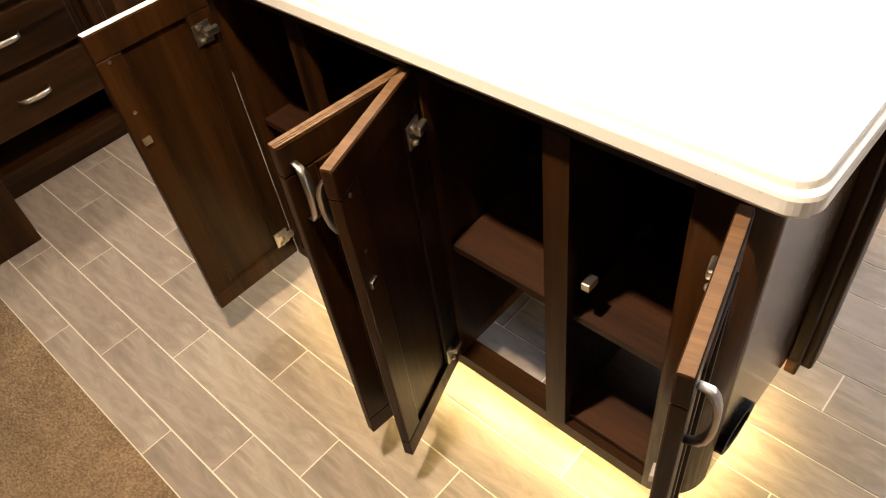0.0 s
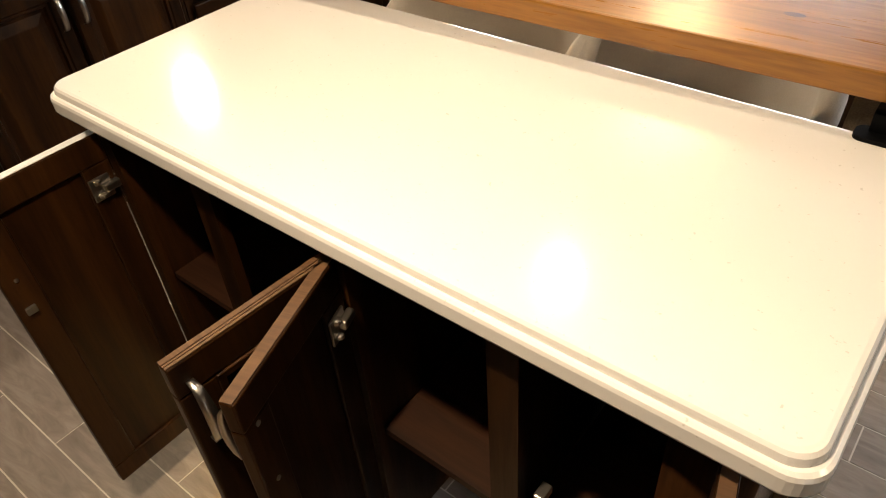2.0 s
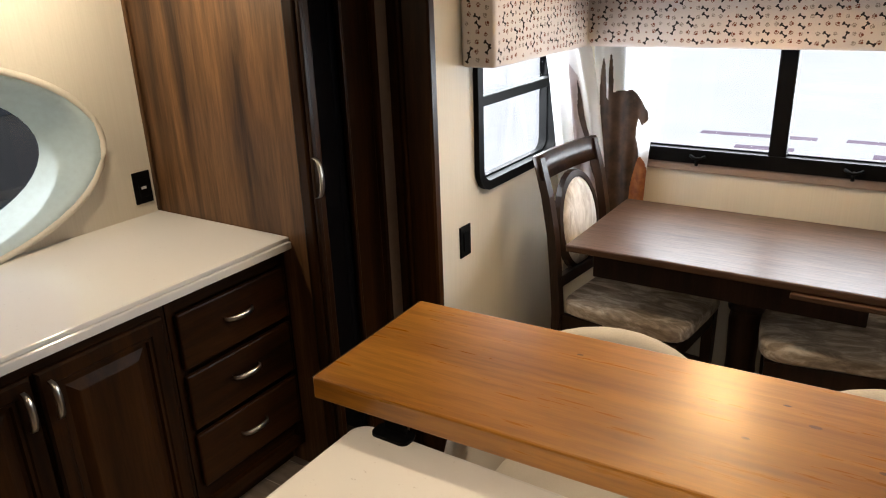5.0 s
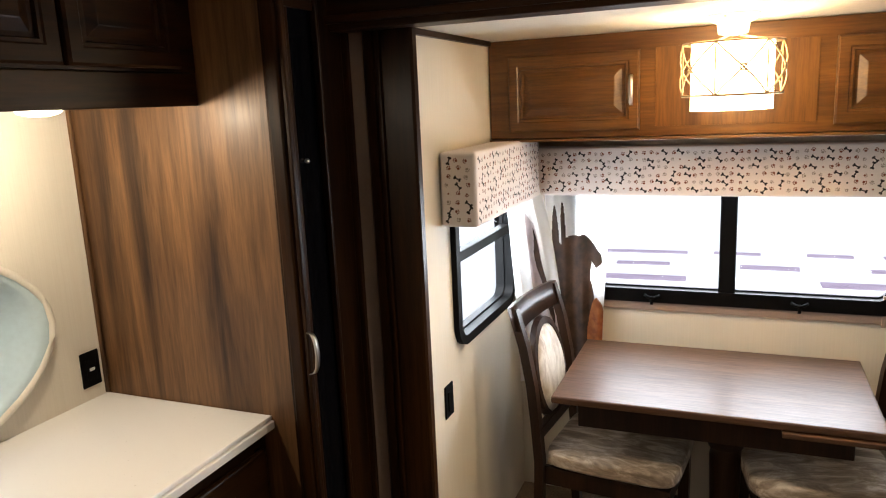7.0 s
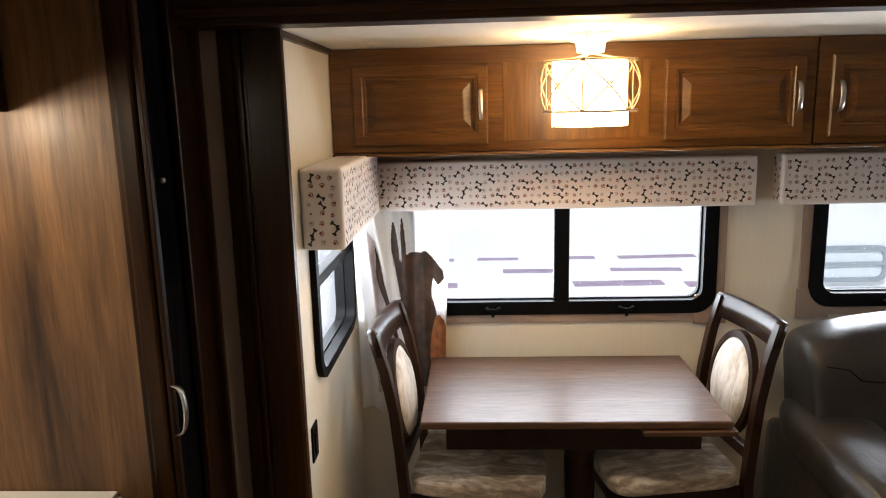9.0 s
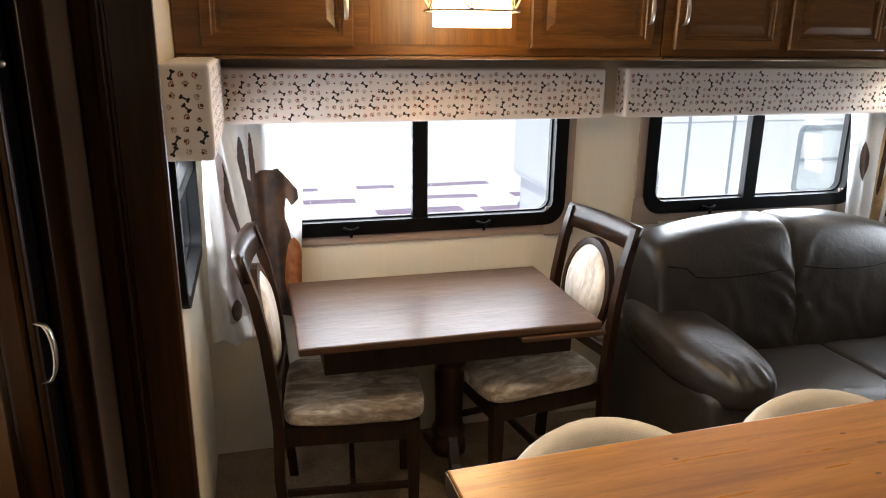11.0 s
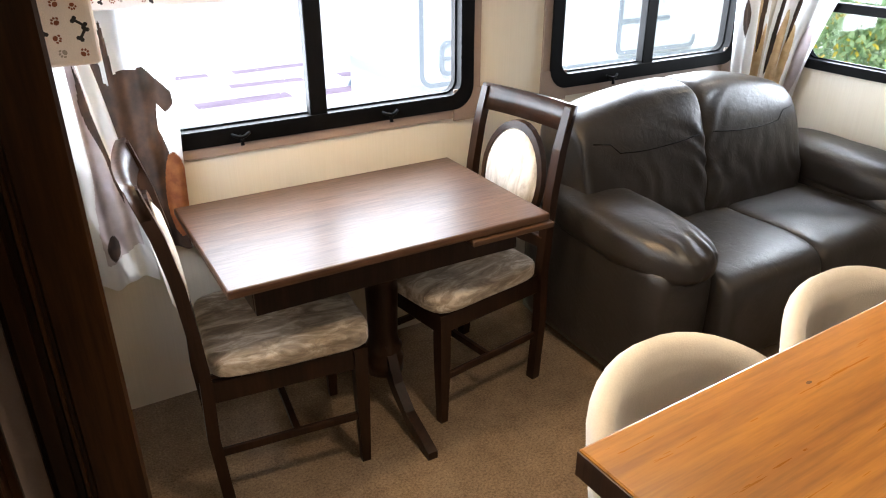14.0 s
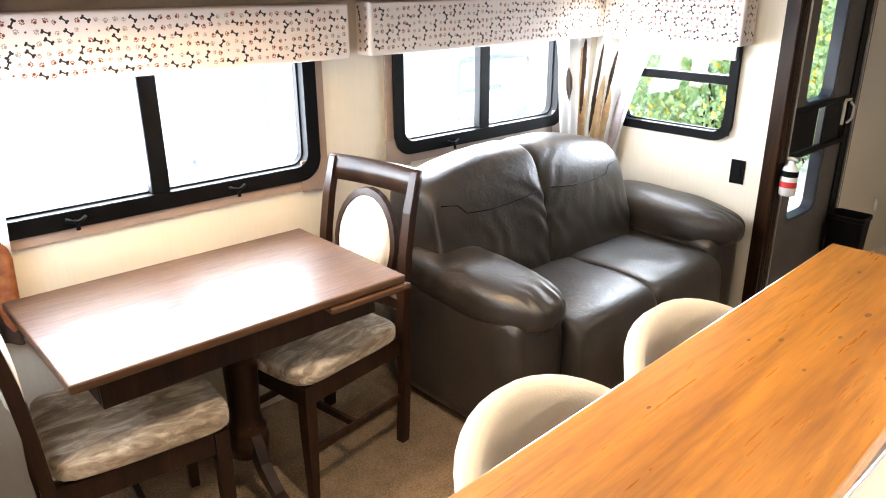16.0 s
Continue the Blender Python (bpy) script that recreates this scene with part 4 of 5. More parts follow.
# ---- sofa ----
S = thing("sofa", "dark grey-brown leather two-seat sofa", "sofa", (2.41, -0.50, 0))
part("base", box(-0.76, 0.76, -0.40, 0.36, 0.03, 0.30, .02), LEATHER, S)
for s in (-1, 1):
    bm = soft_box(s * 0.645 - 0.132, s * 0.645 + 0.132, -0.412, 0.36, 0.03, 0.53, 12, 10, 0.004, 5)
    part("arm", bm, LEATHER, S, "", True)
    bm = soft_box(s * 0.645 - 0.150, s * 0.645 + 0.150, -0.470, 0.34, 0.452, 0.655, 2.7, 30, 0.006, 7)
    for v in bm.verts:
        # puckered leather where the roll is gathered at its front
        g = max(0.0, (-0.30 - v.co.y) / 0.16)
        v.co.z += 0.0045 * g * math.sin(v.co.x * 150 + 4 * noise.noise(v.co * 14)) + 0.012 * math.sin((v.co.y + .1) * 4)
    part("arm_pad", bm, LEATHER, S, "rolled padded arm top", True)
    bm = soft_box(s * 0.255 - 0.264, s * 0.255 + 0.264, -0.485, 0.16, 0.06, 0.478, 5, 22, 0.007, 6, None, 16)
    part("seat_cushion", bm, LEATHER, S, "", True)
    cx, hw = -0.125 + s * 0.297, 0.307
    bm = soft_box(cx - hw, cx + hw, 0.0, 0.30, 0.40, 0.970, 3.4, 34, 0.004, 4, None, 14)
    for v in bm.verts:
        k = (v.co.z - .4) / .59
        v.co.y += 0.15 * k - .05
        out = max(0.0, s * (v.co.x - cx) / hw * .5 + .5)
        v.co.z -= 0.085 * k * out ** 2.6
        # slanting gathers that run out of the middle seam, long soft folds lower down
        near = math.exp(-(abs(v.co.x + .125) / .12) ** 1.5)
        odd = noise.noise(v.co * 7)
        v.co.y += 0.0045 * near * math.sin(v.co.z * 62 - abs(v.co.x + .125) * 45 + 5 * odd)
        low = max(0.0, 1 - abs(k - .35) / .35)
        v.co.y += 0.0032 * low * math.sin(v.co.x * 48 + v.co.z * 14 + 6 * odd)
    front = [v.co.copy() for v in bm.verts if v.co.y < .14 and v.co.z > .55]
    line = []
    for i in range(15):
        x, z = cx + hw * .84 * (i / 7 - 1), .79 + (.03 if (i < 3 and s < 0) or (i > 11 and s > 0) else 0) - .02 * math.sin(math.pi * i / 14)
        near4 = sorted(front, key=lambda c: (c.x - x) ** 2 + (c.z - z) ** 2)[:4]
        line.append((x, sum(c.y for c in near4) / 4 - .0008, z))
    part("back_cushion", bm, LEATHER, S, "", True)
    part("seam", tube(line, .0022, 5), BLACK, S, "stitched seam", True)
    part("foot", box(s * .68 - .03, s * .68 + .03, -.34, -.28, 0, .03, .004), BLACK, S)

# ---- island ----
IX0, IX1, IY0, IY1, IZ = 0.552, 1.797, -2.671, -2.118, 0.945
BX0, BX1, BY0, BY1, BZ0, BZ1 = 0.635, 1.745, -2.640, -2.150, 0.115, 0.894
top = thing("island_worktop", "white speckled quartz worktop with stepped rounded edge", "worktop", ((IX0 + IX1) / 2, (IY0 + IY1) / 2, IZ - 0.050))
bm = bmesh.new()
hx, hy = (IX1 - IX0) / 2, (IY1 - IY0) / 2
rows = []
for k, z in ((0.010, 0.0), (0.003, 0.003), (0.0, 0.009), (0.0, 0.028), (0.0015, 0.033), (0.005, 0.0355), (0.0085, 0.036), (0.009, 0.041), (0.010, 0.0455), (0.013, 0.049), (0.018, 0.050)):
    rows.append([bm.verts.new((a, b, z)) for a, b in round_rect(-hx + k, hx - k, -hy + k, hy - k, 0.036 - k * .5, 8)])
bm.faces.new(rows[0])
for p, q in zip(rows, rows[1:]):
    for i in range(len(p)):
        bm.faces.new((p[i], p[(i + 1) % len(p)], q[(i + 1) % len(q)], q[i]))
bm.faces.new(rows[-1])
part("slab", bm, QUARTZ, top)

I = thing("kitchen_island", "dark cherry kitchen island with open cupboards and lit toe kick", "kitchen island", (0, 0, 0))
part("toe_kick", box(BX0 + .07, BX1 - .06, BY1 - .06, BY1 - .04, 0.0, BZ0 - .002), CHERRY_X, I)
part("toe_kick", box(BX0 + .07, BX0 + .09, BY0 + .09, BY1 - .062, 0.0, BZ0 - .002), CHERRY_Y, I)
part("toe_kick", box(1.50, 1.52, BY0 + .09, BY1 - .062, 0.0, BZ0 - .002), CHERRY_Y, I)
STILES = (0.662, 0.885, 0.932, 1.172, 1.212, 1.440, 1.485, 1.690)
part("side_panel", box(BX0, BX0 + .018, BY0 + .002, BY1, BZ0, BZ1), CHERRY_Z, I)
part("back_panel", box(BX0 + .02, BX1 - .02, BY1 - .014, BY1, 0.30, BZ1), CHERRY_Z, I)
part("end_panel", box(BX1 - .014, BX1, BY0 + .085, BY1, BZ0, BZ1), END_PANEL, I, "glossy dark end panel")
# rounded corner post
R = 0.085
pts = [(BX1 - R + R * math.sin(t), BY0 + R - R * math.cos(t)) for t in [radians(90 * i / 10) for i in range(11)]]
pts = [(BX1 - R, BY0 + .018)] + pts + [(BX1 - .014, BY0 + R)]
part("corner_post", extrude_outline(pts, BZ1 - BZ0, "z", BZ0), CHERRY_Z, I, "rounded corner post", True)
part("rear_post", box(BX1 - .02, BX1 + .045, BY1 - .03, BY1 + .02, .075, BZ1, .006), CHERRY_Z, I, "square rear corner post")
part("rear_post_trim", box(BX1 - .0, BX1 + .025, BY1 - .062, BY1 - .032, .075, BZ1, .004), CHERRY_Z, I)
# face frame
part("top_rail", box(BX0, BX1 - R, BY0, BY0 + .018, 0.862, BZ1), CHERRY_X, I)
part("bottom_rail", box(BX0, BX1 - R, BY0, BY0 + .018, BZ0, 0.150), CHERRY_X, I)
for a, b in ((BX0, STILES[0]), (STILES[1], STILES[2]), (STILES[3], STILES[4]), (STILES[5], STILES[6])):
    part("stile", box(a, b, BY0 - .001, BY0 + .017, .150, .862), CHERRY_Z, I)
# inside: partitions, shelves, floor of one bay
part("partition", box(1.19, 1.202, BY0 + .02, BY1 - .016, BZ0 + .02, BZ1), CHERRY_Z, I)
part("partition", box(1.462, 1.474, BY0 + .02, BY1 - .016, BZ0 + .02, .86), CHERRY_Z, I)
part("shelf", box(BX0 + .02, 1.188, BY0 + .022, BY1 - .016, .525, .540), RAW, I, "reddish wooden shelf")
part("shelf", box(1.204, 1.46, BY0 + .022, BY1 - .016, .46, .476), RAW, I, "reddish wooden shelf")
part("shelf", box(1.476, BX1 - .016, BY0 + .022, BY1 - .016, .46, .476), RAW, I, "reddish wooden shelf")
part("bay_floor", box(1.476, BX1 - .016, BY0 + .02, BY1 - .016, .15, .162), RAW, I)
part("bay_floor", box(BX0 + .02, .95, BY0 + .02, BY1 - .016, .15, .162), RAW, I)
# glowing strips under the base
part("ledge", box(BX0 + .02, BX1 - R, BY0 + .020, BY0 + .062, BZ0, BZ0 + .012), CHERRY_X, I)
# board added behind the front strip to stop its light spreading inward
part("led_channel", box(BX0 + .05, BX1 - R, BY0 + .048, BY0 + .053, .055, BZ0 - .001), CHERRY_X, I)
part("led_strip", box(BX0 + .06, BX1 - .05, BY0 + .028, BY0 + .044, BZ0 - .010, BZ0 - .002), LED, I, "warm LED strip")
part("led_strip", box(BX1 - .044, BX1 - .030, BY0 + .08, BY1 - .06, BZ0 - .010, BZ0 - .002), LED, I, "warm LED strip")
part("vent_ring", ring([(BY0 + .155 + .062 * math.cos(t), .215 + .042 * math.sin(t)) for t in [2 * math.pi * k / 24 for k in range(24)]],
                       [(BY0 + .155 + .044 * math.cos(t), .215 + .026 * math.sin(t)) for t in [2 * math.pi * k / 24 for k in range(24)]], .012, "x", BX1), BLACK, I, "black oval cable ring")


def cupboard_door(parent, hinge, angle, w, flip, label):
    """A cupboard door hinged upright at hinge; it runs along +x before it turns by angle. flip: hinged at its right."""
    d = new("door")
    d.parent = parent
    d.matrix_local = pose(hinge[0], hinge[1], 0.128, 0, 0, angle)
    tagged(d, label)
    h, t, f = 0.742, 0.020, 0.052
    s = -1 if flip else 1
    X = lambda a: s * a
    bm = bmesh.new()
    # the outside is at -y, the inside at +y; both have a sunk middle panel
    for z0, z1, a0, a1 in ((0, f, 0, w), (h - f, h, 0, w), (f, h - f, 0, f), (f, h - f, w - f, w)):
        x0, x1 = sorted((X(a0), X(a1)))
        box(x0, x1, -t, 0, z0, z1, .003, bm)
    part("door_frame", bm, CHERRY_Z, d)
    x0, x1 = sorted((X(f - .002), X(w - f + .002)))
    part("panel", box(x0, x1, -t + .006, -.007, f - .002, h - f + .002), CHERRY_Z, d)
    bm = bmesh.new()
    for a, b, c2, e in ((x0, x1, f, f + .012), (x0, x1, h - f - .012, h - f)):
        box(a, b, -t - .003, -t + .006, c2, e, .002, bm)
    for a in (x0, x1 - .012):
        box(a, a + .012, -t - .003, -t + .006, f, h - f, .002, bm)
    part("bead", bm, CHERRY_Z, d, "moulded bead")
    x0, x1 = sorted((X(.001), X(w - .001)))
    grooved = ((-t + .001, -t + .005), (-t + .0065, -t + .0095), (-t + .011, -.001))
    for ya, yb in grooved if angle == 86 else ((-t + .002, -.002),):
        part("edge_band", box(x0, x1, ya, yb, h + .0002, h + .0016), EDGE, d, "lighter bare top edge")
    part("handle", arch_handle(.105, True), NICKEL, d, "brushed nickel arched handle", True, (X(w - .020), -t, h - .085))
    for z in (.075, h - .095):
        bm = box(min(X(.012), X(.05)), max(X(.012), X(.05)), 0, .004, z - .022, z + .022, .001)
        box(min(X(.0), X(.03)), max(X(.0), X(.03)), .002, .014, z - .008, z + .008, .003, bm)
        lathe([(.006, 0), (.006, .006), (.002, .007)], 8, bm, (X(.036), .006, z + .012))
        lathe([(.006, 0), (.006, .006), (.002, .007)], 8, bm, (X(.036), .006, z - .016))
        part("hinge", bm, NICKEL, d, "nickel cup hinge")
    bm = box(min(X(w - .03), X(w - .012)), max(X(w - .03), X(w - .012)), 0, .006, .50, .515, .001)
    part("catch_plate", bm, NICKEL, d, "small nickel catch plate")
    for z in (h - .06, h - .17):
        bm = lathe([(.004, 0), (.004, .0015), (.001, .002)], 8)
        bmesh.ops.rotate(bm, verts=bm.verts, cent=(0, 0, 0), matrix=Matrix.Rotation(radians(-90), 3, "X"))
        bmesh.ops.translate(bm, verts=bm.verts, vec=(X(w - .024), 0, z))
        part("screw", bm, NICKEL, d)
    return d


YH = BY0 - .004
first_door = cupboard_door(I, (0.640, YH), -90, 0.245, False, "open cherry cupboard door with bare pale top edge")
for o in first_door.children:
    if o.name.startswith("edge_band"):
        o.data.materials[0] = WHITE
cupboard_door(I, (1.182, YH), 86, 0.245, True, "open cherry cupboard door")
cupboard_door(I, (1.205, YH), -71, 0.245, False, "open cherry cupboard door")
cupboard_door(I, (1.712, YH), 104, 0.245, True, "open cherry cupboard door")
for x, z in ((1.505, .56), (1.46, .56)):
    part("magnet_catch", box(x - .008, x + .008, BY0 + .018, BY0 + .045, z - .008, z + .008, .002), NICKEL, I)

# raised wooden bar on black brackets
B = thing("breakfast_bar", "raised golden pine bar board with knots", "bar counter", (1.143, -1.965, 0.980), 2.2)
part("board", box(-0.660, 0.660, -0.165, 0.170, 0, 0.040, 0.004), BAR, B)
# thin caps on both ends, much darker than the board
for x in (-0.6622, 0.6602):
    part("end_grain", box(x, x + .002, -0.163, 0.168, 0.002, 0.038), BAR_END, B, "dark end face")
KNOT = mottled("dark_knot", (0.035, 0.011, 0.004), (0.12, 0.04, 0.012), 0.35, 60, 0.05, 200)
for x, y, r in ((0.06, 0.05, .006), (-.02, -.02, .004), (.38, -.04, .011), (.145, -.02, .005), (.28, -.025, .008), (.02, .09, .004), (.5, .06, .006), (-.3, .1, .004)):
    bm = bmesh.new()
    bm.faces.new([bm.verts.new((x + a, y + b, .0404)) for a, b in blob(0, 0, r * 1.5, r * .7, 9)])
    part("knot", bm, KNOT, B)
for x in (0.635, 1.70):
    b = thing("bar_bracket", "black flat steel bracket under the bar", "bracket", (x, -2.135, IZ), group="bar brackets")
    part("plate", extrude_outline(round_rect(-.035, .035, -.018, .018, .012, 4), .005, "z", 0.0), BLACK, b)
    part("upright", box(-.02, .02, .004, .012, .005, .0348, .001), BLACK, b)
    part("arm", box(-.02, .02, .004, .22, .0295, .0348, .001), BLACK, b)


# ---- bar stools ----
def bar_stool(loc, rz):
    s = thing("bar_stool", "cream velvet tub bar stool with rounded back at the bar", "bar stool", loc, rz, group="bar stools")
    part("seat", soft_box(-.20, .20, -.20, .18, .60, .70, 3.5, 10), VELVET, s, "", True)
    # the shell wraps the back (+y) and falls to the arms
    bm = bmesh.new()
    n, m = 28, 10
    def shell(u, v, off):
        a = radians(-120 + 240 * u)          # 0 is the back
        k = max(0.0, math.cos(a * .72))
        hgt = .62 + (.300 * k ** 0.8) * v
        r = .224 + .031 * v + off
        return Vector((math.sin(a) * r, math.cos(a) * r * .95, hgt - .0))
    faces = []
    inn = [[bm.verts.new(shell(i / n, j / m, -.022)) for i in range(n + 1)] for j in range(m + 1)]
    out = [[bm.verts.new(shell(i / n, j / m, .022)) for i in range(n + 1)] for j in range(m + 1)]
    rim = [bm.verts.new((Vector(inn[m][i].co) + Vector(out[m][i].co)) / 2 + Vector((0, 0, .02))) for i in range(n + 1)]
    for g in (inn, out):
        for j in range(m):
            for i in range(n):
                bm.faces.new((g[j][i], g[j][i + 1], g[j + 1][i + 1], g[j + 1][i]))
    for i in range(n):
        bm.faces.new((inn[m][i], inn[m][i + 1], rim[i + 1], rim[i]))
        bm.faces.new((rim[i], rim[i + 1], out[m][i + 1], out[m][i]))
        bm.faces.new((inn[0][i], inn[0][i + 1], out[0][i + 1], out[0][i]))
    for e in (0, n):
        for j in range(m):
            bm.faces.new((inn[j][e], inn[j + 1][e], out[j + 1][e], out[j][e]))
    part("back_shell", bm, VELVET, s, "wrapped velvet back", True)
    for a in (45, 135, 225, 315):
        c, q = math.cos(radians(a)), math.sin(radians(a))
        part("leg", tube([(.13 * c, .13 * q, .61), (.20 * c, .20 * q, 0)], [.014, .010], 8), BLACK, s, "", True)
    part("footrest", tube([(.185 * math.cos(2 * math.pi * k / 20), .185 * math.sin(2 * math.pi * k / 20), .22) for k in range(20)], .008, 6, None, True), BLACK, s, "", True)


bar_stool((0.842, -1.838, 0), 6)
bar_stool((1.326, -1.834, 0), -4)

# ---- front kitchen ----
CXF, CZ = -0.352, 0.870
worktop = thing("kitchen_worktop", "white speckled quartz worktop along the front wall", "worktop", (0, 0, CZ - .04))
bm = box(-1.0, CXF, -3.035, -1.347, 0, .026, .004)
box(-1.0, CXF - .008, -3.035, -1.347, .026, .040, .004, bm)
part("slab", bm, QUARTZ, worktop)


def front_unit(name, y0, y1, label, rows, doors):
    """A base cabinet of the front wall, its face towards +x; built along local x = world y."""
    u = thing(name, label, "cabinet", (CXF - .04, y0, 0), 90, group="front kitchen cabinets")
    w = y1 - y0
    low = .232 if rows and rows[-1][0] > .22 else .09
    part("body", box(.001, w - .001, .02, .58, low, CZ - .042), CHERRY_X, u)
    if low > .1:
        part("bay_floor", box(.001, w - .001, .02, .58, .09, .104), CHERRY_X, u)
        part("bay_back", box(.001, w - .001, .5, .58, .106, .23), CHERRY_X, u)
    part("toe_kick", box(.001, w - .001, .07, .10, 0, .089), CHERRY_X, u)
    for a, b in ((.001, .03), (w - .03, w - .001)):
        part("stile", box(a, b, .0, .019, .09, CZ - .042), CHERRY_Z, u)
    part("rail", box(.03, w - .03, .0, .019, CZ - .09, CZ - .042), CHERRY_X, u)
    part("rail", box(.03, w - .03, .0, .019, .09, .13), CHERRY_X, u)
    for z0, z1 in rows:
        d = new("drawer")
        d.parent = u
        tagged(d, "slab drawer front")
        part("drawer_front", box(.022, w - .022, -.019, -.001, z0, z1, .006), CHERRY_X, d)
        part("handle", arch_handle(.105, False), NICKEL, d, "brushed nickel arched handle", True, (w / 2, -.019, (z0 + z1) / 2 + .01))
    for a, b, hx in doors:
        panel_door("door", b - a, .655, .019, CHERRY_Z, u, "raised-panel door", (a, -.001, .135), handle=(hx - a, .575, True, .105))
    return u


# the local x axis of a unit turned by 90 degrees runs along +y of the world and its front faces +x
front_unit("drawer_cabinet", -1.81, -1.348, "dark cherry drawer cabinet with three slab drawers", ((.60, .775), (.40, .58), (.20, .38)), ())
front_unit("sink_cabinet", -2.565, -1.812, "dark cherry sink cabinet with two doors", (), ((.02, .37, .345), (.384, .733, .41)))
u2 = front_unit("drawer_cabinet", -3.034, -2.567, "dark cherry drawer cabinet with an open bottom bay", ((.60, .775), (.42, .58), (.235, .40)), ())

# pantries at both ends of the front wall
XP = -0.19
for y0, y1, side in ((-1.345, YM - .002, 1), (-3.36, -3.037, -1)):
    p = thing("pantry_cabinet", "tall cherry pantry with dark glass door and walnut side", "cabinet", (0, 0, 0), group="pantry cabinets")
    ys = y0 if side > 0 else y1 - .016
    part("side_panel", box(-1.0, XP - .082, ys, ys + .016, 0.0, ZC - .002), PANEL, p, "walnut-look plank side panel")
    part("body", box(-1.0, XP - .06, y0 + .018, y1 - .018, 0, ZC - .002), CHERRY_Z, p)
    if side > 0:
        part("corner_bead", box(-1.0, -.985, y0 - .012, y0 - .001, CZ + .001, 1.78, .003), PANEL, p)
        # corner mouldings, door stiles, glass
        g0, g1 = -1.368, -1.228
        part("corner_bead", box(XP - .080, XP - .060, y0 - .022, y0 - .001, 0, ZC - .002, .006), CHERRY_Z, p, "rounded corner bead")
        part("corner_post", box(XP - .058, XP - .012, y0 - .048, y0 + .017, 0, ZC - .002, .008), CHERRY_Z, p, "square corner post")
        part("door_stile", box(XP - .010, XP + .004, y0 - .042, g0, .08, ZC - .06, .004), CHERRY_Z, p)
        part("glass", box(XP - .024, XP - .016, g0 + .021, g1 + .003, .12, 2.0), BLACKGLASS, p, "dark reflecting glass")
        part("glass_backing", box(XP - .058, XP - .026, g0 + .021, g1 + .003, .12, 2.0), BLACK, p)
        part("stile_bead", box(XP - .012, XP + .008, g1, g1 + .014, .08, ZC - .06, .005), CHERRY_Z, p, "rounded bead beside the glass")
        part("stile", box(XP - .033, XP + .002, g1 + .015, y1 - .029, 0, ZC - .002, .004), CHERRY_Z, p, "broad plain stile")
        part("return_trim", box(XP - .03, XP + .016, y1 - .028, y1, 0, ZC - .004, .003), CHERRY_Z, p)
        part("rail", box(XP - .033, XP - .002, g0, g1, 2.0, ZC - .002), CHERRY_Y, p)
        part("rail", box(XP - .033, XP - .002, g0, g1, 0, .118), CHERRY_Y, p)
        bm = arch_handle(.12, True)
        bmesh.ops.rotate(bm, verts=bm.verts, cent=(0, 0, 0), matrix=Matrix.Rotation(radians(90), 3, "Z"))
        part("handle", bm, NICKEL, p, "brushed nickel arched handle", True, (XP + .004, -1.386, 1.09))
        bm = lathe([(.003, 0), (.006, .004), (.007, .009), (.004, .013)], 10)
        bmesh.ops.rotate(bm, verts=bm.verts, cent=(0, 0, 0), matrix=Matrix.Rotation(radians(90), 3, "Y"))
        part("knob", bm, NICKEL, p, "small nickel knob", True, (XP - .016, -1.300, 1.605))
    else:
        part("door_front", box(XP - .058, XP, y0 + .001, y1 - .001, 0, ZC - .002, .006), CHERRY_Z, p)

# wall cabinets over the front worktop, with puck lights
XO = -0.50
for y0, y1 in ((-3.034, -2.19), (-2.188, -1.349)):
    c = thing("wall_cabinet", "dark cherry wall cabinet with raised-panel doors over the worktop", "cabinet", (XO, y0, 1.79), 90, group="front wall cabinets")
    w = y1 - y0
    part("body", box(.001, w - .001, .021, .495, .0, ZC - 1.792), CHERRY_X, c)
    part("light_rail", box(.001, w - .001, .0, .020, -.026, .06, .003), CHERRY_X, c)
    part("face", box(.001, w - .001, .0, .020, .062, ZC - 1.792), CHERRY_X, c)
    panel_door("door", w / 2 - .03, ZC - 1.79 - .085, .019, CHERRY_X, c, "raised-panel door", (.015, -.001, .07))
    panel_door("door", w / 2 - .07, ZC - 1.79 - .085, .019, CHERRY_X, c, "raised-panel door", (w / 2 + .0, -.001, .07))
for y in (-1.72, -2.66):
    k = thing("puck_light", "round lit puck light under the wall cabinet", "puck light", (-0.66, y, 1.789), group="puck lights")
    part("lens", lathe([(.062, -.002), (.060, -.014), (.045, -.030), (.02, -.036)], 24), PUCK, k, "glowing domed lens", True)
    part("bezel", lathe([(.068, 0), (.070, -.006), (.064, -.008)], 24), WHITE, k, "", True)
k = thing("cabinet_puck", "round lit puck light under the overhead cabinet", "puck light", (2.95, -0.24, 1.584))
part("lens", lathe([(.05, -.001), (.048, -.012), (.03, -.022), (.01, -.025)], 24), PUCK, k, "glowing domed lens", True)
part("bezel", lathe([(.056, 0), (.058, -.005), (.052, -.006)], 24), WHITE, k, "", True)
for x, y in ((0.88, -1.48), (1.30, -3.08), (3.2, -2.2)):
    k = thing("ceiling_puck", "round lit ceiling puck light", "ceiling light", (x, y, ZC), group="ceiling puck lights")
    part("lens", lathe([(.062, -.002), (.060, -.008), (.045, -.014), (.02, -.017)], 24), PUCK, k, "glowing lens", True)
    part("bezel", lathe([(.072, -.0005), (.074, -.005), (.064, -.006)], 24), WHITE, k, "", True)


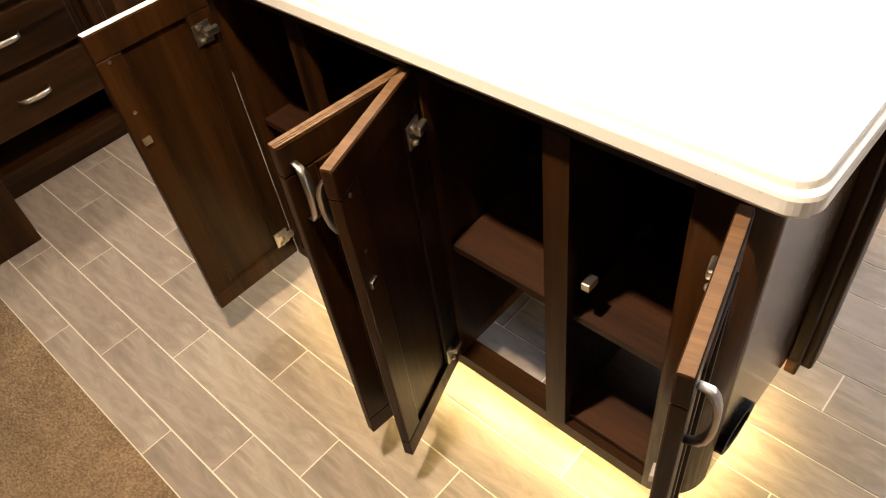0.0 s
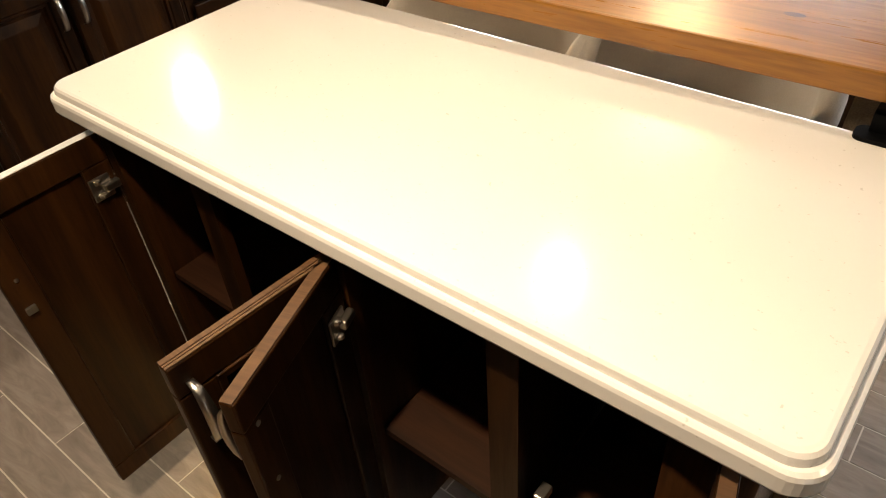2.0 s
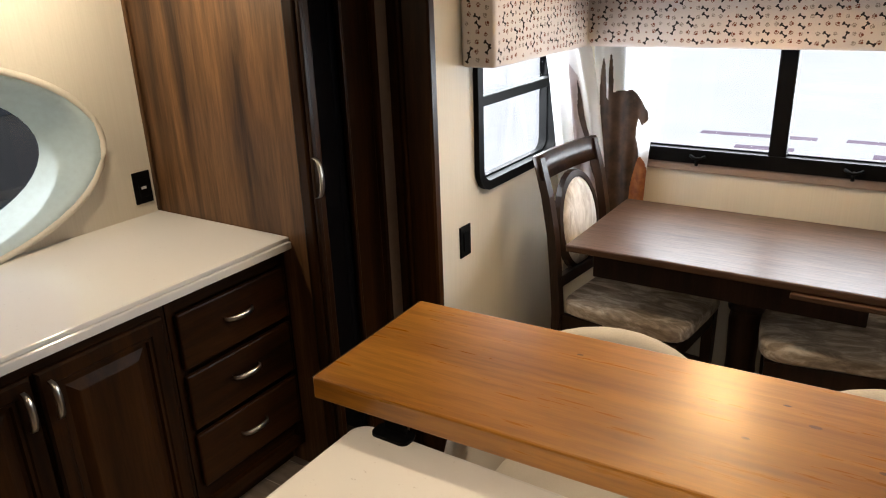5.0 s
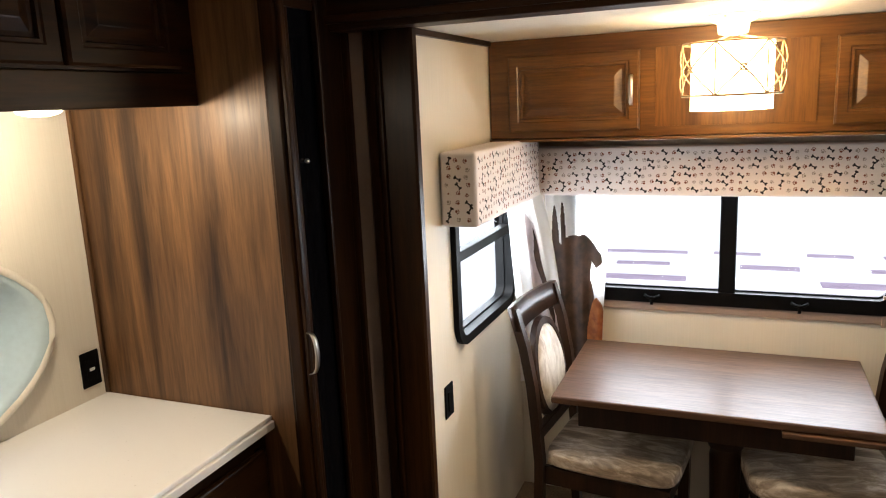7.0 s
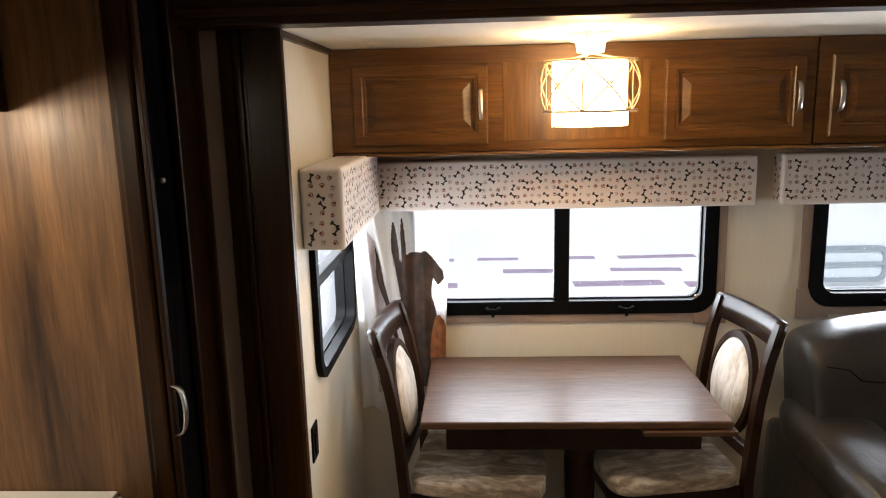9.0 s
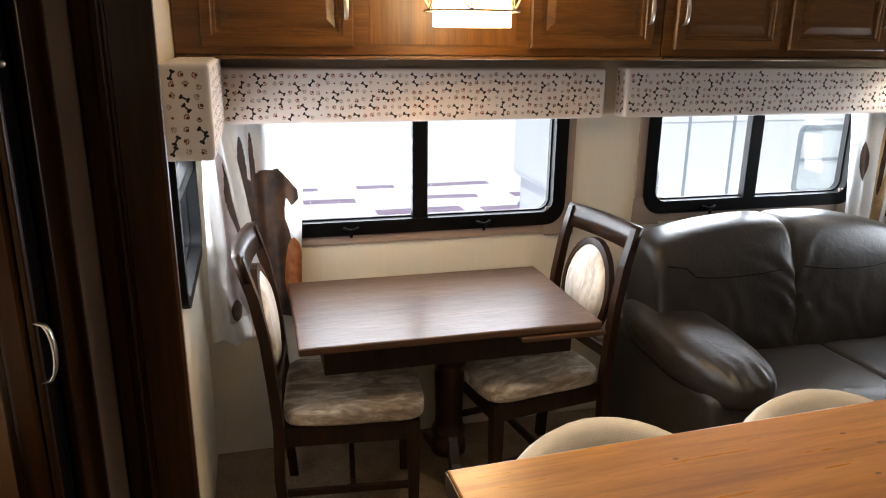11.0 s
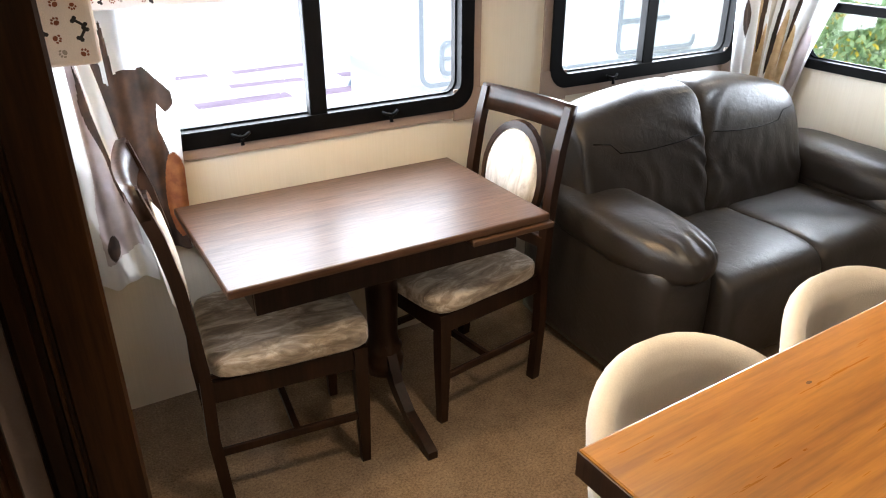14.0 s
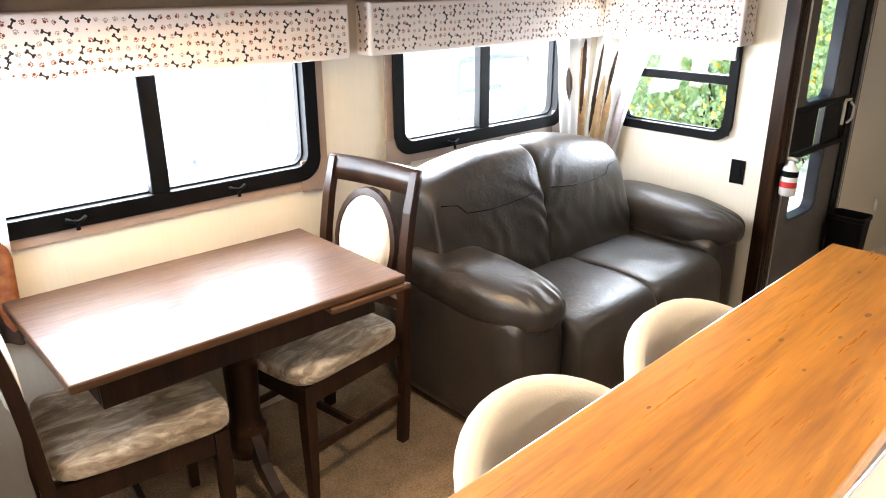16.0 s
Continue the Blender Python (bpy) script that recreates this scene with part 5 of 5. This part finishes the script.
# ---- outlets, extinguisher ----
def outlet(loc, rz, label, white=False):
    o = thing("outlet", label, "outlet", loc, rz, group="wall outlets")
    part("plate", box(-.035, .035, -.006, 0, -.057, .057, .003), BLACK, o, "black cover plate")
    part("insert", box(-.018, .018, -.010, -.006, -.034, .034, .002), BLACK, o)
    if white:
        part("button", box(-.010, .010, -.0115, -.010, -.005, .005, .001), WHITE, o, "small white button")


outlet((0, -0.868, 0.762), 90, "black outlet on the slide's end wall")
outlet((XR, -0.835, 0.775), -90, "black outlet on the end wall above the sofa arm")
outlet((-1.0, -1.402, 0.968), 90, "black outlet beside the oval window", True)
E2 = thing("fire_extinguisher", "small white fire extinguisher with red label by the door", "fire extinguisher", (3.262, -1.056, 0.70))
E2.scale = (.82, 1.0, .88)
part("cylinder", lathe([(.03, 0), (.036, .006), (.037, .12), (.032, .145), (.016, .165), (.014, .18)], 20), WHITE, E2, "", True)
part("label", lathe([(.0376, .045), (.0376, .075)], 20), RED, E2, "red label")
part("band", lathe([(.0376, .10), (.0376, .13)], 20), BLACK, E2)
bm = box(-.012, .012, -.035, .02, .18, .20, .004)
tube([(0, -.03, .20), (0, -.05, .205), (0, -.055, .19)], .004, 6, bm)
part("valve", bm, NICKEL, E2, "metal valve and lever")
part("bracket", box(-.02, .02, .036, .046, .04, .16, .002), BLACK, E2)

hook = thing("wall_hook", "small white oval hook on the cream wall", "wall hook", (4.74, YD, 0.335))
bm = lathe([(.0, 0), (.022, .002), (.024, .006), (.016, .014), (.004, .017)], 18)
bmesh.ops.rotate(bm, verts=bm.verts, cent=(0, 0, 0), matrix=Matrix.Rotation(radians(90), 3, "X"))
bmesh.ops.scale(bm, verts=bm.verts, vec=(.8, 1, 1.7))
part("plate", bm, WHITE, hook, "", True)
bin_ = thing("waste_bin", "black plastic waste bin beside the entry door", "waste bin", (3.99, YD - .115, 0))
bm = bmesh.new()
rows = [[bm.verts.new((a * k, b * k, z)) for a, b in round_rect(-.075, .075, -.09, .09, .03, 4)] for k, z in ((.8, 0), (.98, .44), (1.04, .445), (1.04, .465), (.96, .465), (.78, .02))]
bm.faces.new(rows[0]), bm.faces.new(rows[-1])
for p, q in zip(rows, rows[1:]):
    for i in range(len(p)):
        bm.faces.new((p[i], p[(i + 1) % len(p)], q[(i + 1) % len(p)], q[i]))
part("body", bm, BLACK, bin_)

# ---- outside ----
structure("ground", [(-60, 60, 0.4, 80, -0.95, -0.85), (-60, 60, -80, -4.6, -0.95, -0.85), (5.6, 60, -4.6, 0.4, -.95, -.85)], CONCRETE, "pale concrete lot outside", "ground")
ASPHALT = mottled("worn_asphalt", (0.045, 0.047, 0.05), (0.075, 0.077, 0.08), 0.9, 1.5, 0.6, 40, 0.01)
structure("road", [(-60, -1.5, -30, 0.2, -.848, -.846)], ASPHALT, "dark worn asphalt before the trailer", "road")
structure("ground_front", [(-60, -1.6, -4.6, 0.4, -.95, -.85)], CONCRETE, "pale concrete lot under the front", "ground")
rnd = random.Random(5)
for y, spans in ((7.45, ((-1.2, 0.2), (1.9, 3.2), (3.5, 4.7))), (8.37, ((-0.9, -0.1), (0.9, 1.7), (2.6, 3.7), (4.3, 5.4))), (9.3, ((-1.6, 0.1), (0.5, 1.2), (1.86, 2.5), (2.9, 4.2)))):
    for x0, x1 in spans:
        p = thing("painted_stripe", "maroon painted stripe on the pale lot", "road marking", ((x0 + x1) / 2, y + rnd.uniform(-.06, .06), -0.85), rnd.uniform(-3, 3), group="lot stripes")
        hw, hd = (x1 - x0) / 2, rnd.uniform(.09, .15)
        part("stripe", box(-hw, hw, -hd, hd, 0.0, .012, .002), MAROON, p)


FRAME_GREY = mottled("grey_trailer_trim", (0.27, 0.31, 0.34), (0.33, 0.37, 0.40), 0.5, 3, 0.05, 40)
# opaque pane: its pale reflection is put into the base colour
PALE_PANE = mottled("pane_painted_reflection", (0.62, 0.67, 0.70), (0.70, 0.75, 0.78), 0.2, 1, 0.02, 20)


def parked_trailer(loc, length, label):
    """A travel trailer seen from its side, on legs, with a rounded lower edge."""
    t = thing("parked_trailer", label, "travel trailer", loc)
    part("body", extrude_outline(round_rect(0, length, .50, 3.0, .16, 6), 2.3, "y", 0.0), STEEL, t)
    # added block that covers the dark shaded gap under the body
    part("gap_cover", box(.08, length - .08, .03, 2.2, 0, .52), STEEL, t)
    part("edge_trim", ring(round_rect(0, length, .50, 3.0, .16, 6), round_rect(.05, length - .05, .55, 2.95, .12, 6), .02, "y", -.02), FRAME_GREY, t, "grey edge moulding")
    for x, w, z0, z1 in ((.26, .75, .62, 1.02), (2.95, 1.45, .60, 1.48)):
        o = new("window")
        o.parent = t
        part("window_frame", ring(round_rect(x, x + w, z0, z1, .1), round_rect(x + .05, x + w - .05, z0 + .05, z1 - .05, .07), .03, "y", -.03), FRAME_GREY, o)
        part("pane", extrude_outline(round_rect(x + .05, x + w - .05, z0 + .05, z1 - .05, .07), .01, "y", -.012), PALE_PANE, o)
        part("mullion", box(x + .05, x + w - .05, -.03, -.013, (z0 + z1) / 2 - .02, (z0 + z1) / 2 + .02), FRAME_GREY, o)
    for x in (1.36, 1.98):
        part("panel_joint", box(x, x + .035, -.012, -.0005, .6, 2.9), FRAME_GREY, t, "grey upright joint strip")
    for k in range(10):
        part("rib", box(.06, length - .06, -.010, -.0005, 1.55 + .12 * k, 1.565 + .12 * k), STEEL, t)
    for x in (1.2, length - 1.2):
        part("leg", box(x - .05, x + .05, .6, .7, 0, .505), STEEL, t)
        part("leg", box(x - .05, x + .05, 1.7, 1.8, 0, .505), STEEL, t)


parked_trailer((3.93, 5.0, -0.85), 6.5, "white parked travel trailer across the lot")


V = thing("parked_van", "dark blue parked van outside the front window", "van", (-4.6, -4.2, -0.85))
PAINT = mottled("dark_blue_paint", (0.012, 0.018, 0.028), (0.02, 0.028, 0.04), 0.25, 2, 0.02, 40)
prof = [(0.0, .35), (0.0, 1.0), (.9, 1.12), (1.7, 1.85), (4.6, 1.9), (4.75, 1.0), (4.75, .35)]
part("body", extrude_outline(prof, 1.8, "x", -1.0), PAINT, V)
for a, b in ((1.3, 2.3), (2.45, 3.4), (3.55, 4.4)):
    part("side_window", extrude_outline([(a + (.35 if a < 1.5 else 0), 1.72), (b, 1.74), (b, 1.18), (a, 1.18)], .01, "x", .801), BLACKGLASS, V)
part("trim_strip", box(.8, .812, .1, 4.7, .62, .70), STEEL, V)
for y_ in (.95, 3.8):
    part("wheel", tube([(.55, y_, .33), (.82, y_, .33)], .33, 20), BLACK, V)


def shrub(loc, size, seed, flowers, label):
    s = thing("shrub", label, "shrub", loc)
    r = random.Random(seed)
    lv, fl, st = bmesh.new(), bmesh.new(), bmesh.new()
    for k in range(9):
        a = r.uniform(0, 6.28)
        tube([(0, 0, 0), (.3 * size * math.cos(a), .3 * size * math.sin(a), size * .8), (.5 * size * math.cos(a), .5 * size * math.sin(a), size * 1.5)], [.03, .02, .008], 5, st)
    for k in range(12000):
        d = Vector((r.gauss(0, 1), r.gauss(0, 1), r.gauss(0, 1))).normalized() * (r.random() ** .4)
        p = Vector((d.x * size, d.y * size, size * 1.05 + d.z * size))
        n = Vector((r.gauss(0, 1), r.gauss(0, 1), r.gauss(0, 1))).normalized()
        u = n.orthogonal().normalized()
        v = n.cross(u)
        bmx, q = (fl, .045) if flowers and r.random() < .14 else (lv, .048)
        bmx.faces.new([bmx.verts.new(p + q * (u * a + v * b)) for a, b in ((1, 0), (.2, .5), (-1, 0), (.2, -.5))])
    part("stem", st, CHERRY_Z, s)
    tagged(part("foliage", lv, LEAF, s, "green leaves"), kind="stuff")
    if flowers:
        tagged(part("blossom", fl, BLOOM, s, "yellow blossoms"), kind="stuff")
    else:
        fl.free()


for k, (x, y, r_) in enumerate(((8.5, 1.9, 1.5), (9.6, 2.7, 1.5), (11.0, 3.6, 1.2), (10.5, 1.7, 2.0))):
    shrub((x, y, -.85), r_, k + 1, k != 3, "leafy green shrub with yellow blossoms" if k != 3 else "tall leafy green shrub")

# ---- floor planks, piece by piece ----
floor = bpy.data.objects["floor"]
PW, PL_, J = 0.1185, 0.516, 0.0019
JOINTS = {-3: 0.21, -2: 0.38, -1: 0.031, 0: 0.295, 1: 0.125}
plank_mesh = None
k = -3
while -2.915 + k * PW < -1.34:
    y = -2.915 + k * PW
    x = JOINTS.get(k, (0.125 + 0.344 * (k - 1)) % PL_) - 4 * PL_
    while x < 5.2:
        x0, x1 = max(x, -1.0), min(x + PL_, 5.29)
        y0, y1 = max(y, -3.235), min(y + PW, -1.332)
        if x1 - x0 > .03 and y1 - y0 > .02:
            full = abs(x1 - x0 - PL_) < 1e-6 and abs(y1 - y0 - PW) < 1e-6
            if full and plank_mesh:
                ob = new("plank", plank_mesh)
                ob.location = ((x0 + x1) / 2, (y0 + y1) / 2, 0)
            else:
                bm = box(-(x1 - x0) / 2 + J, (x1 - x0) / 2 - J, -(y1 - y0) / 2 + J, (y1 - y0) / 2 - J, -.006, 0.0)
                ob = link("plank", bm, PLANK, False, ((x0 + x1) / 2, (y0 + y1) / 2, 0))
                if full:
                    plank_mesh = ob.data
            ob.parent = floor
        x += PL_
    k += 1
